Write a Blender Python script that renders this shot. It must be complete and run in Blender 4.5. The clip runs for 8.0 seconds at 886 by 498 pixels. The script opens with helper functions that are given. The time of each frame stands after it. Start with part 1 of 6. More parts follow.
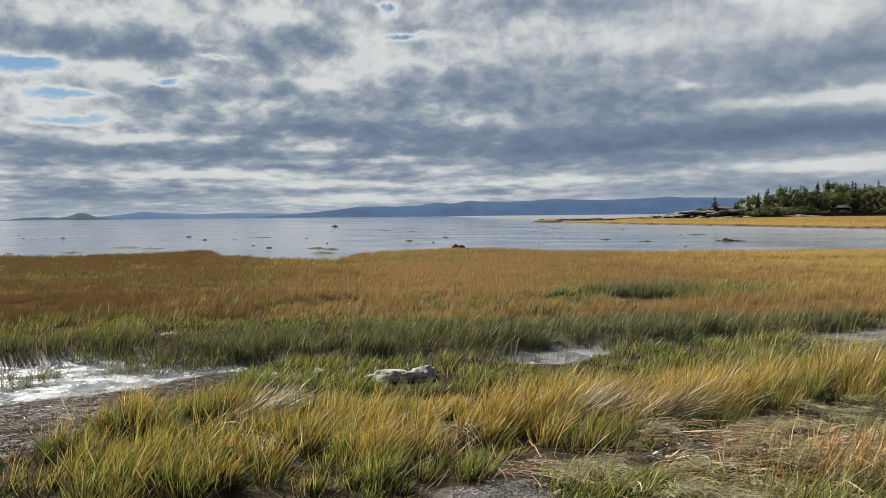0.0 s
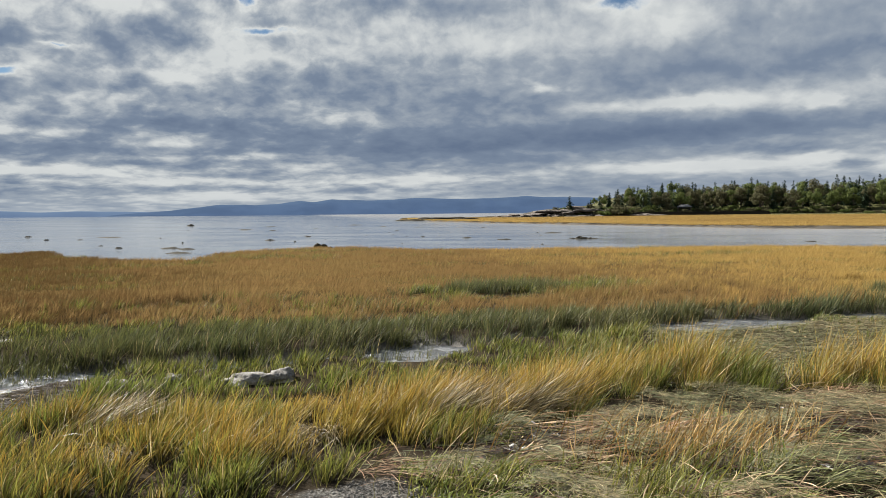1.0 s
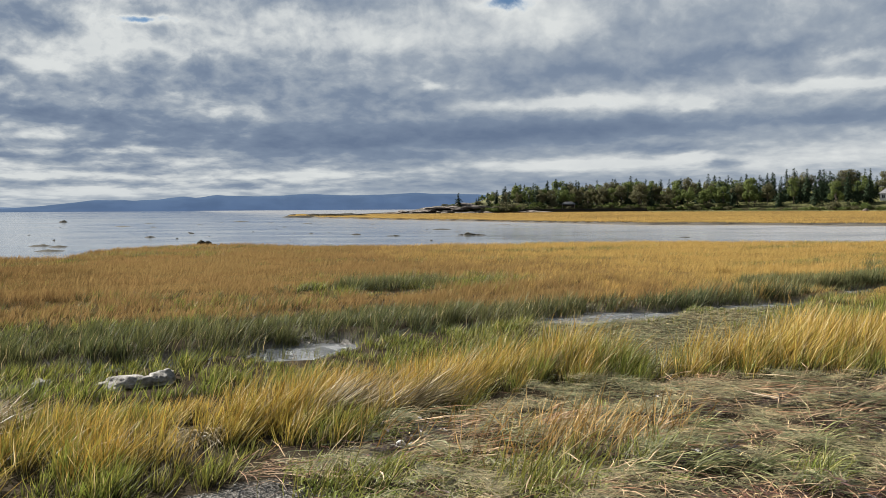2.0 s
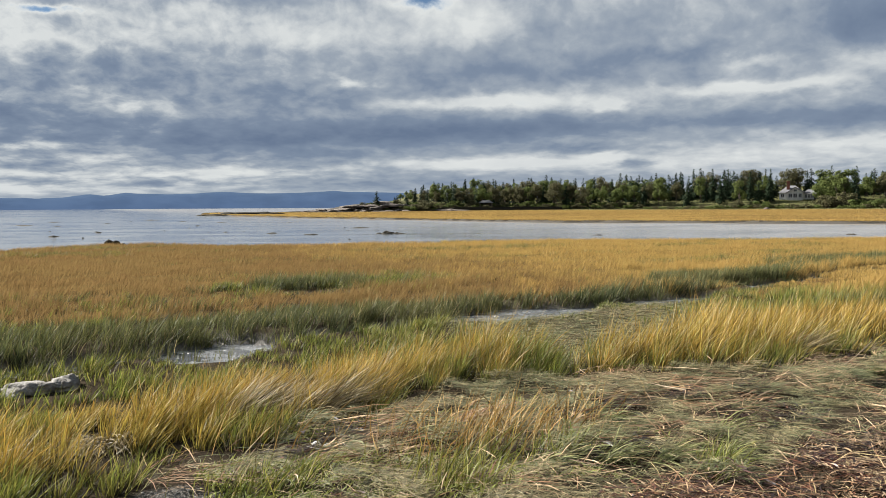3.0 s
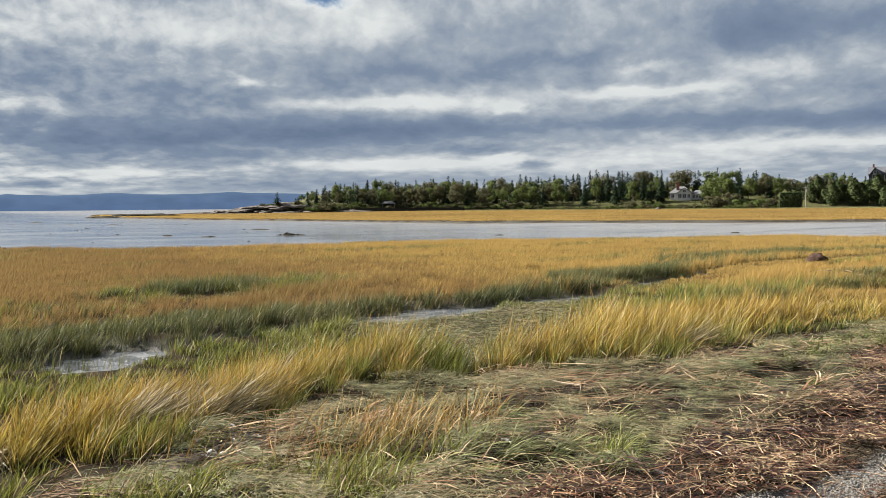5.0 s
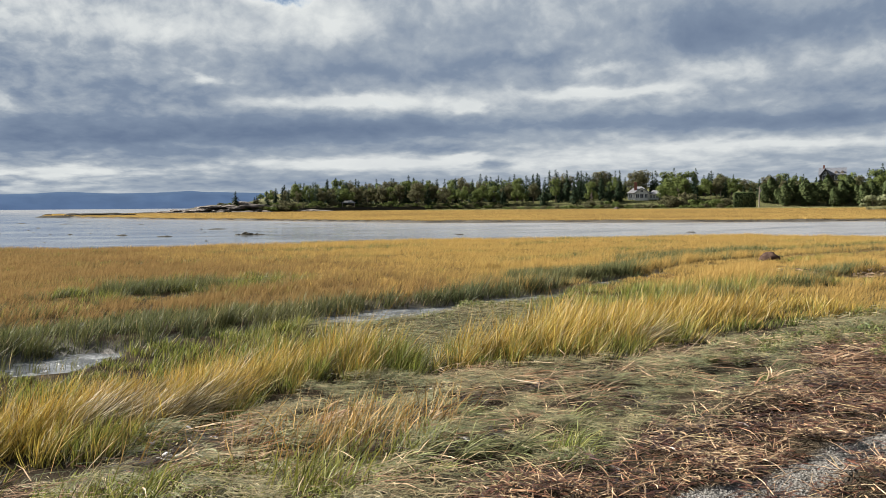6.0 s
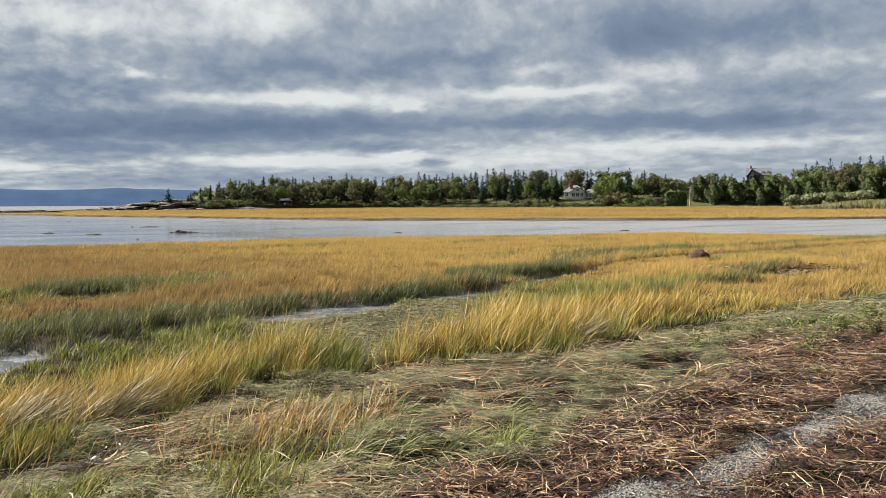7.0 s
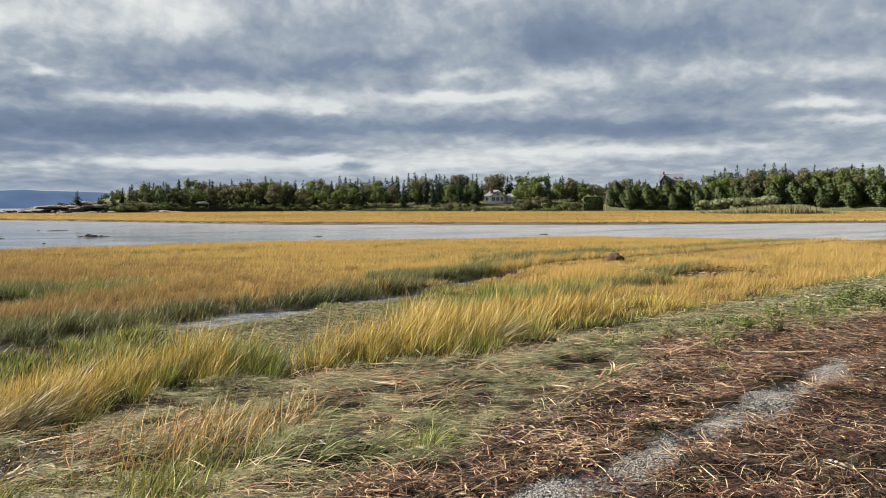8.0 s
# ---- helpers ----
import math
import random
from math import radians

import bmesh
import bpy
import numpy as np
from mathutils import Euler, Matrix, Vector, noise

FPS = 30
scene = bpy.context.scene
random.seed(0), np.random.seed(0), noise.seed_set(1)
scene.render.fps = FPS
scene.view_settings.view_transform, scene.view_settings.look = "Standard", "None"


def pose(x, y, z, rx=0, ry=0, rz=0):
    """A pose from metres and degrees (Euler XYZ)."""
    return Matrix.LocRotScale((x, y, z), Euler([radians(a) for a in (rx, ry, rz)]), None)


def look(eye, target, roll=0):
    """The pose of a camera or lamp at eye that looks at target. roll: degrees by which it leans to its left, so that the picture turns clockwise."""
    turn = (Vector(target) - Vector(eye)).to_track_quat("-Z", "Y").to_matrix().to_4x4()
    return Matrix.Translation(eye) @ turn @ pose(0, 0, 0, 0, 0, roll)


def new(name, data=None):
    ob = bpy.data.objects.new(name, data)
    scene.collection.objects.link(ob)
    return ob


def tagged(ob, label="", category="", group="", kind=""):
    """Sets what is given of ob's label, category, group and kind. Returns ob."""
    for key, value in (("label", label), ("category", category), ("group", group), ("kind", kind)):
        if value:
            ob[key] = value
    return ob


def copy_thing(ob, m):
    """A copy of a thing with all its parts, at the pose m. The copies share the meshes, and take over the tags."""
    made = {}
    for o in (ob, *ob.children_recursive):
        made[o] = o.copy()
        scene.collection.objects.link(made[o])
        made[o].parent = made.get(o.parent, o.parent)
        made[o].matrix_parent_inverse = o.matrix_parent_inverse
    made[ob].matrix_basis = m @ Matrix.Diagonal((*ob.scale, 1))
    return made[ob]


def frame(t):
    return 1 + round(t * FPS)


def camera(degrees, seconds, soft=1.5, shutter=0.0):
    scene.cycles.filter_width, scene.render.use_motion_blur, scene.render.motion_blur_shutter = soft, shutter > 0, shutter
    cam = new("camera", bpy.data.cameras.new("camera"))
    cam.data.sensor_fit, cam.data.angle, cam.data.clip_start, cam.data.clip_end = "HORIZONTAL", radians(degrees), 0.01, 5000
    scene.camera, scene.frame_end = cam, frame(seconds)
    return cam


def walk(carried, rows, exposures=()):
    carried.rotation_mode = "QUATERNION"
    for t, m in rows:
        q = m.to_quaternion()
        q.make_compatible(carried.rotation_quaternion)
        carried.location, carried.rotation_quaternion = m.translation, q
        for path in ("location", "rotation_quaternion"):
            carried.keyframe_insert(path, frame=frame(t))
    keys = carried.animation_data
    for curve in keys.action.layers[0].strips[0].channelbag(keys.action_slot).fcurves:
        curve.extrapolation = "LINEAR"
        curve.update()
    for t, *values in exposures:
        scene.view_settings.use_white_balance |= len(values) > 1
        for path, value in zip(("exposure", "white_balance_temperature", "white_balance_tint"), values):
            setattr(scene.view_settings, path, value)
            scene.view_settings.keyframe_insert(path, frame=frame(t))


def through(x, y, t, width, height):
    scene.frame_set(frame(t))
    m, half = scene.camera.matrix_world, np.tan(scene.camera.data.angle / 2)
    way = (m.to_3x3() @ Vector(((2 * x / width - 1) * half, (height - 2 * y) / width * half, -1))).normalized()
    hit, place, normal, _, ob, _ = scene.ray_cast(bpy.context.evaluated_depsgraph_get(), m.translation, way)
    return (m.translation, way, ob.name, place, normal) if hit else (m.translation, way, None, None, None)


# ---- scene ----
cam = camera(57.87, 8.0, soft=0.65)
EYE = 2.0
PATH = [
    (0.0, pose(0.0, 0.0, EYE + 0.0, 87.63, 0.562, 0.004)),
    (0.5, pose(0.0185, 0.0091, EYE + -0.0008, 87.551, 0.479, -5.146)),
    (1.0, pose(0.0355, 0.0166, EYE + -0.0015, 87.445, 0.521, -9.742)),
    (1.5, pose(0.0511, 0.0225, EYE + -0.0022, 87.279, 0.462, -13.863)),
    (2.0, pose(0.0653, 0.027, EYE + -0.0027, 87.136, 0.36, -17.603)),
    (3.5, pose(0.0991, 0.0309, EYE + -0.0036, 86.98, 0.421, -25.567)),
    (4.0, pose(0.1075, 0.0291, EYE + -0.0037, 87.003, 0.515, -27.339)),
    (4.5, pose(0.1145, 0.0258, EYE + -0.0037, 86.999, 0.527, -28.961)),
    (6.0, pose(0.1267, 0.0065, EYE + -0.0031, 86.938, 0.445, -33.186)),
    (6.5, pose(0.1279, -0.003, EYE + -0.0026, 86.851, 0.372, -35.06)),
    (7.0, pose(0.1277, -0.0141, EYE + -0.0021, 86.775, 0.278, -37.578)),
    (7.5, pose(0.126, -0.0267, EYE + -0.0015, 86.88, 0.201, -40.617)),
    (8.0, pose(0.1229, -0.0409, EYE + -0.0008, 87.037, 0.087, -43.183)),
]
walk(cam, PATH, [(0.0, 1.54), (2.0, 1.64), (4.0, 1.70), (6.0, 1.73), (8.0, 1.74)])

# ---- sky, sun ----
SUN_AZ, SUN_EL = 38.0, 32.0   # degrees to the left of the first view, and above the horizon


def heading(az, el=0.0):
    a, e = radians(az), radians(el)
    return Vector((-math.sin(a) * math.cos(e), math.cos(a) * math.cos(e), math.sin(e)))


sun = new("sun", bpy.data.lights.new("sun", "SUN"))
sun.data.energy, sun.data.angle, sun.data.color = 5.0, radians(0.6), (1.0, 0.955, 0.885)
sun.matrix_world = look(heading(SUN_AZ, SUN_EL) * 50, (0, 0, 0))


class Nodes:
    """A short way to write node trees."""

    def __init__(self, tree):
        self.tree = tree
        tree.nodes.clear()

    def add(self, kind):
        return self.tree.nodes.new(kind)

    def put(self, value, socket):
        if isinstance(value, bpy.types.NodeSocket):
            self.tree.links.new(value, socket)
        else:
            socket.default_value = value

    def math(self, op, a, b=0.0, c=0.0, clamp=False):
        n = self.add("ShaderNodeMath")
        n.operation, n.use_clamp = op, clamp
        for s, v in zip(n.inputs, (a, b, c)):
            self.put(v, s)
        return n.outputs[0]

    def vec(self, op, a, b=(0, 0, 0)):
        n = self.add("ShaderNodeVectorMath")
        n.operation = op
        self.put(a, n.inputs[0])
        if op == "SCALE":
            self.put(b, n.inputs[3])
        else:
            self.put(b, n.inputs[1])
        return n.outputs["Value" if op == "LENGTH" else "Vector"]

    def noise(self, vector, scale, detail=4.0, rough=0.5, distort=0.0, color=False):
        n = self.add("ShaderNodeTexNoise")
        self.put(vector, n.inputs["Vector"])
        n.inputs["Scale"].default_value, n.inputs["Detail"].default_value = scale, detail
        n.inputs["Roughness"].default_value, n.inputs["Distortion"].default_value = rough, distort
        return n.outputs["Color" if color else "Fac"]

    def ramp(self, fac, stops, interp="LINEAR"):
        n = self.add("ShaderNodeValToRGB")
        n.color_ramp.interpolation = interp
        e = n.color_ramp.elements
        while len(e) < len(stops):
            e.new(0.5)
        for el, (p, c) in zip(e, stops):
            el.position = p
            el.color = (c, c, c, 1) if isinstance(c, (int, float)) else (*c, 1)
        self.put(fac, n.inputs[0])
        return n.outputs[0]

    def mix(self, fac, a, b, blend="MIX"):
        n = self.add("ShaderNodeMix")
        n.data_type, n.blend_type = "RGBA", blend
        self.put(fac, n.inputs[0])
        for s, v in ((n.inputs[6], a), (n.inputs[7], b)):
            self.put((*v, 1) if isinstance(v, tuple) and len(v) == 3 else v, s)
        return n.outputs[2]

    def smooth(self, v, lo, hi, a=0.0, b=1.0):
        n = self.add("ShaderNodeMapRange")
        n.interpolation_type = "SMOOTHSTEP"
        self.put(v, n.inputs[0])
        for s, w in zip(n.inputs[1:5], (lo, hi, a, b)):
            self.put(w, s)
        return n.outputs[0]


# the cloud deck's thin and thick places: heading, height, half width, half height (degrees), thickness added
BLUE_GAPS = [(27.1, 9.69, 2.4, 0.57, -0.55), (18.3, 9.38, 0.9, 0.28, -0.42), (2.4, 12.45, 1.7, 0.32, -0.5), (3.6, 14.47, 0.6, 0.48, -0.5),
             (24.9, 6.41, 2.0, 0.28, -0.4), (24.5, 8.0, 2.0, 0.28, -0.42), (-21.8, 14.1, 2.3, 0.5, -0.46), (15.3, 11.02, 1.0, 0.16, -0.32)]
DARK_WEST = [(22.8, 11.39, 7.3, 0.81, 0.28), (9.2, 11.85, 1.6, 0.81, 0.22), (17.6, 8.04, 3.2, 0.65, 0.24), (12.3, 10.08, 2.0, 0.73, 0.16), (0.1, 9.23, 6.9, 1.05, 0.15),
             (6.5, 7.99, 4.8, 0.53, 0.2), (-9.0, 12.4, 4.0, 1.2, -0.1), (-7.1, 14.2, 4.0, 0.5, 0.12), (20.5, 4.42, 8.9, 0.57, 0.24), (5.7, 6.04, 7.7, 0.65, 0.22),
             (-4.7, 4.52, 9.7, 0.73, 0.24), (-16.3, 5.31, 13.3, 1.05, 0.26), (-14.4, 7.67, 5.7, 0.73, 0.15), (23.4, 1.6, 4.4, 0.61, 0.28), (12.0, 3.43, 3.2, 0.24, 0.18), (-3.5, 1.59, 0.7, 0.16, 0.28)]
DARK_EAST = [(-24.1, 9.28, 5.7, 1.05, 0.16), (-30.1, 12.0, 7.7, 0.97, 0.1), (-32.8, 9.2, 5.7, 0.97, 0.14), (-52.0, 11.3, 4.6, 1.4, 0.3), (-27.2, 5.39, 9.7, 0.73, 0.27), (-32.8, 3.97, 3.2, 0.28, 0.2),
             (-36.4, 2.96, 1.0, 0.28, 0.32), (-45.5, 5.6, 6.9, 0.57, 0.18), (-39.1, 10.21, 5.7, 0.73, 0.14), (-61.2, 11.47, 4.4, 0.97, 0.14), (-68.1, 10.25, 4.4, 0.73, 0.12),
             (-57.6, 5.46, 7.7, 0.53, 0.28), (-59.4, 7.45, 4.4, 0.81, 0.15), (-69.1, 7.39, 3.2, 0.48, 0.14), (-69.2, 4.19, 4.4, 0.44, 0.14)]
RIFTS_WEST = [(26.7, 12.61, 4.8, 1.01, -0.2), (17.4, 13.7, 4.4, 0.73, -0.2), (26.8, 7.8, 2.4, 0.81, -0.25), (22.1, 9.84, 3.6, 0.57, -0.2), (23.9, 5.44, 5.3, 0.36, -0.25), (17.6, 5.41, 3.6, 0.24, -0.2),
              (8.9, 5.13, 2.0, 0.36, -0.24), (13.9, 7.77, 4.0, 0.4, -0.12), (11.8, 13.8, 2.0, 0.81, -0.15), (5.6, 10.96, 4.8, 1.37, -0.22), (10.4, 9.37, 3.6, 0.36, -0.18), (-2.7, 6.77, 2.4, 0.44, -0.16)]
RIFTS_LOW = [(-8.3, 2.4, 4.0, 0.36, -0.26), (-22.0, 1.6, 8.0, 0.5, 0.14), (-16.0, 3.3, 5.0, 0.4, 0.12), (17.7, 2.94, 4.8, 0.28, -0.32), (7.4, 2.28, 7.3, 0.24, -0.22), (5.8, 1.27, 6.5, 0.24, -0.2), (3.7, 4.06, 2.0, 0.16, -0.28), (0.1, 3.23, 1.2, 0.2, -0.24),
             (-24.8, 3.0, 6.1, 0.36, -0.2), (-30.0, 3.05, 8.5, 0.36, -0.16), (-34.8, 3.46, 1.2, 0.32, -0.25), (-42.9, 3.06, 7.7, 0.65, -0.14), (-52.1, 3.96, 6.1, 0.57, -0.1), (-57.6, 3.92, 9.3, 0.36, -0.2), (-45.8, 5.09, 4.4, 0.4, -0.1)]
RIFTS_EAST = [(-11.8, 11.56, 2.8, 0.97, -0.13), (-17.2, 8.54, 1.1, 0.32, -0.3), (-26.0, 12.55, 3.6, 1.05, -0.22), (-18.1, 12.25, 4.0, 0.97, -0.12), (-26.0, 7.35, 6.1, 0.46, -0.28), (-34.8, 6.84, 1.6, 0.53, -0.3),
              (-44.7, 7.76, 5.3, 0.4, -0.32), (-44.7, 9.54, 1.6, 0.32, -0.14), (-51.7, 9.1, 3.2, 0.73, -0.22), (-61.2, 9.22, 2.4, 0.61, -0.14), (-67.8, 6.47, 1.6, 0.32, -0.3), (-69.8, 5.45, 3.2, 0.2, -0.24), (-69.7, 8.74, 3.6, 0.65, -0.13)]


def make_sky():
    w = bpy.data.worlds.new("sky")
    scene.world = w
    w.use_nodes = True
    n = Nodes(w.node_tree)
    way = n.add("ShaderNodeTexCoord").outputs["Generated"]
    sep = n.add("ShaderNodeSeparateXYZ")
    n.put(way, sep.inputs[0])
    x, y, z = sep.outputs
    sky = n.add("ShaderNodeTexSky")
    sky.sky_type, sky.sun_disc = "NISHITA", False
    sky.sun_elevation, sky.sun_rotation = radians(SUN_EL), radians(-SUN_AZ)
    sky.altitude, sky.dust_density, sky.ozone_density = 20, 0.0, 4.0
    # the deck is seen at a slant: banks flatten towards the horizon
    az = n.math("MULTIPLY", n.math("ARCTAN2", n.math("MULTIPLY", x, -1.0), y), 57.29578)
    el = n.math("MULTIPLY", n.math("ARCSINE", z), 57.29578)
    ring = n.vec("NORMALIZE", n.vec("MULTIPLY", way, (1.0, 1.0, 0.0)))
    rise = n.math("MULTIPLY", n.math("LOGARITHM", n.math("ADD", n.math("MAXIMUM", el, 0.0), 1.8), 2.718282), 1.9)
    deck = n.add("ShaderNodeCombineXYZ")
    n.put(rise, deck.inputs[2])
    deck = n.vec("ADD", n.vec("SCALE", ring, 5.7), deck.outputs[0])
    warp = n.noise(deck, 1.8, 7, 0.58, 0.0, True)
    wsep = n.add("ShaderNodeSeparateXYZ")
    n.put(n.vec("SUBTRACT", warp, (0.5, 0.5, 0.5)), wsep.inputs[0])
    azw = n.math("ADD", az, n.math("MULTIPLY", wsep.outputs[0], 6.0))
    elw = n.math("ADD", el, n.math("MULTIPLY", wsep.outputs[1], n.math("ADD", 0.35, n.math("MULTIPLY", el, 0.22))))
    total, gaps = 0.0, 0.0
    for k, (a, e, ra, re, amount) in enumerate(BLUE_GAPS + DARK_WEST + DARK_EAST + RIFTS_WEST + RIFTS_LOW + RIFTS_EAST):
        p = n.math("MULTIPLY_ADD", azw, 1 / ra, -a / ra)
        q = n.math("MULTIPLY_ADD", elw, 1 / re, -e / re)
        d = n.math("MULTIPLY_ADD", p, p, n.math("MULTIPLY", q, q))
        if k < len(BLUE_GAPS):
            gaps = n.math("MULTIPLY_ADD", n.math("POWER", 0.45, d), amount, gaps)
        else:
            total = n.math("MULTIPLY_ADD", n.math("POWER", 0.45, d), amount, total)
    big = n.noise(deck, 0.7, 5, 0.5, 0.2)
    fine = n.noise(deck, 2.6, 9, 0.6, 0.3)
    puffs = n.noise(n.vec("ADD", deck, (3.0, 1.0, 7.0)), 6.5, 4, 0.5, 0.3)
    # broken clouds towards the sun, a smooth deck away from it
    broken = n.smooth(az, -30.0, 12.0, 0.6, 1.3)
    d = n.math("ADD", n.math("MULTIPLY", n.math("SUBTRACT", fine, 0.5), 0.62), n.math("MULTIPLY", n.math("SUBTRACT", puffs, 0.5), 0.46))
    d = n.math("ADD", n.math("MULTIPLY", d, broken), n.math("MULTIPLY", n.math("SUBTRACT", big, 0.5), 0.14))
    d = n.math("MAXIMUM", n.math("ADD", n.math("ADD", d, 0.545), total), n.math("MULTIPLY_ADD", fine, 0.2, 0.24))
    # the deck breaks up overhead, where the sun comes through
    d = n.math("ADD", n.math("ADD", d, gaps), n.smooth(el, 17.0, 34.0, 0.0, -0.44))
    colour = n.ramp(d, [(0.18, (0.62, 0.71, 0.80)), (0.31, (0.81, 0.84, 0.835)), (0.42, (0.64, 0.68, 0.705)),
                        (0.56, (0.385, 0.443, 0.515)), (0.72, (0.232, 0.297, 0.402)), (1.0, (0.155, 0.212, 0.32))])
    cover = n.smooth(d, 0.04, 0.27)
    # thin bright haze low over the horizon
    low = n.smooth(el, 0.0, 2.2, 0.42, 0.0)
    colour = n.mix(low, colour, (0.54, 0.60, 0.665))
    bg1, bg2 = n.add("ShaderNodeBackground"), n.add("ShaderNodeBackground")
    n.put(sky.outputs[0], bg1.inputs[0])
    bg1.inputs[1].default_value = 0.022
    n.put(colour, bg2.inputs[0])
    n.put(0.282, bg2.inputs[1])
    m = n.add("ShaderNodeMixShader")
    n.put(cover, m.inputs[0])
    n.put(bg1.outputs[0], m.inputs[1])
    n.put(bg2.outputs[0], m.inputs[2])
    n.put(m.outputs[0], n.add("ShaderNodeOutputWorld").inputs[0])


make_sky()


# ---- materials ----
def material(name, base, other=None, rough=0.85, scale=3.0, fine=30.0, bump=0.3, metal=0.0, specular=0.3, spread=0.5, stretch=(1, 1, 1), grit=0.35):
    """A surface with two colours in large patches, grain over them and fine relief."""
    m = bpy.data.materials.new(name)
    m.use_nodes = True
    n = Nodes(m.node_tree)
    co = n.vec("MULTIPLY", n.add("ShaderNodeTexCoord").outputs["Object"], stretch)
    other = other or tuple(c * 0.65 for c in base)
    patch = n.noise(co, scale, 5, 0.6, 0.4)
    grain = n.noise(co, fine, 4, 0.65)
    f = n.smooth(patch, 0.5 - spread / 2, 0.5 + spread / 2)
    c = n.mix(f, base, other)
    rnd = n.add("ShaderNodeObjectInfo").outputs["Random"]
    c = n.mix(n.smooth(grain, 0.3, 0.7, 0.0, grit), c, tuple(v * 0.45 for v in other))
    c = n.mix(1.0, c, n.ramp(rnd, [(0, 0.86), (1, 1.1)]), "MULTIPLY")
    b = n.add("ShaderNodeBsdfPrincipled")
    n.put(c, b.inputs["Base Color"])
    n.put(n.smooth(grain, 0.2, 0.8, rough - 0.08, min(1.0, rough + 0.08)), b.inputs["Roughness"])
    b.inputs["Metallic"].default_value, b.inputs["Specular IOR Level"].default_value = metal, specular
    if bump:
        k = n.add("ShaderNodeBump")
        k.inputs["Strength"].default_value, k.inputs["Distance"].default_value = bump, 0.6 / fine
        n.put(n.math("ADD", grain, n.math("MULTIPLY", patch, 1.5)), k.inputs["Height"])
        n.put(k.outputs[0], b.inputs["Normal"])
    n.put(b.outputs[0], n.add("ShaderNodeOutputMaterial").inputs[0])
    return m


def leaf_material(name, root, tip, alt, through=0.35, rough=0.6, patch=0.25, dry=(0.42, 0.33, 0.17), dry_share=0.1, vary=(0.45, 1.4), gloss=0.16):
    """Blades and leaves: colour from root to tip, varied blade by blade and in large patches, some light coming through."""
    m = bpy.data.materials.new(name)
    m.use_nodes = True
    n = Nodes(m.node_tree)
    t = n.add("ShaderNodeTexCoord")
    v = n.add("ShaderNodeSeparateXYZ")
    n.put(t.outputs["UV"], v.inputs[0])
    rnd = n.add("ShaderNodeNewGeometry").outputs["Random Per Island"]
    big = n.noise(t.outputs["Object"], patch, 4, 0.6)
    # root to tip: own tone, and shade at the foot painted into dark roots
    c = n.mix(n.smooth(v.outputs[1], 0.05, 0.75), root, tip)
    c = n.mix(n.smooth(n.math("ADD", n.math("MULTIPLY", rnd, 0.5), big), 0.55, 0.95), c, alt)
    c = n.mix(n.math("LESS_THAN", n.math("FRACT", n.math("MULTIPLY", rnd, 37.7)), dry_share), c, dry)
    c = n.mix(1.0, c, n.ramp(n.math("FRACT", n.math("MULTIPLY", rnd, 91.3)), [(0, vary[0] * 0.88), (1, vary[1] * 0.88)]), "MULTIPLY")
    b = n.add("ShaderNodeBsdfPrincipled")
    n.put(c, b.inputs["Base Color"])
    b.inputs["Roughness"].default_value, b.inputs["Specular IOR Level"].default_value = rough, gloss
    s = n.add("ShaderNodeBsdfTranslucent")
    n.put(c, s.inputs[0])
    k = n.add("ShaderNodeMixShader")
    k.inputs[0].default_value = through
    n.put(b.outputs[0], k.inputs[1])
    n.put(s.outputs[0], k.inputs[2])
    n.put(k.outputs[0], n.add("ShaderNodeOutputMaterial").inputs[0])
    return m


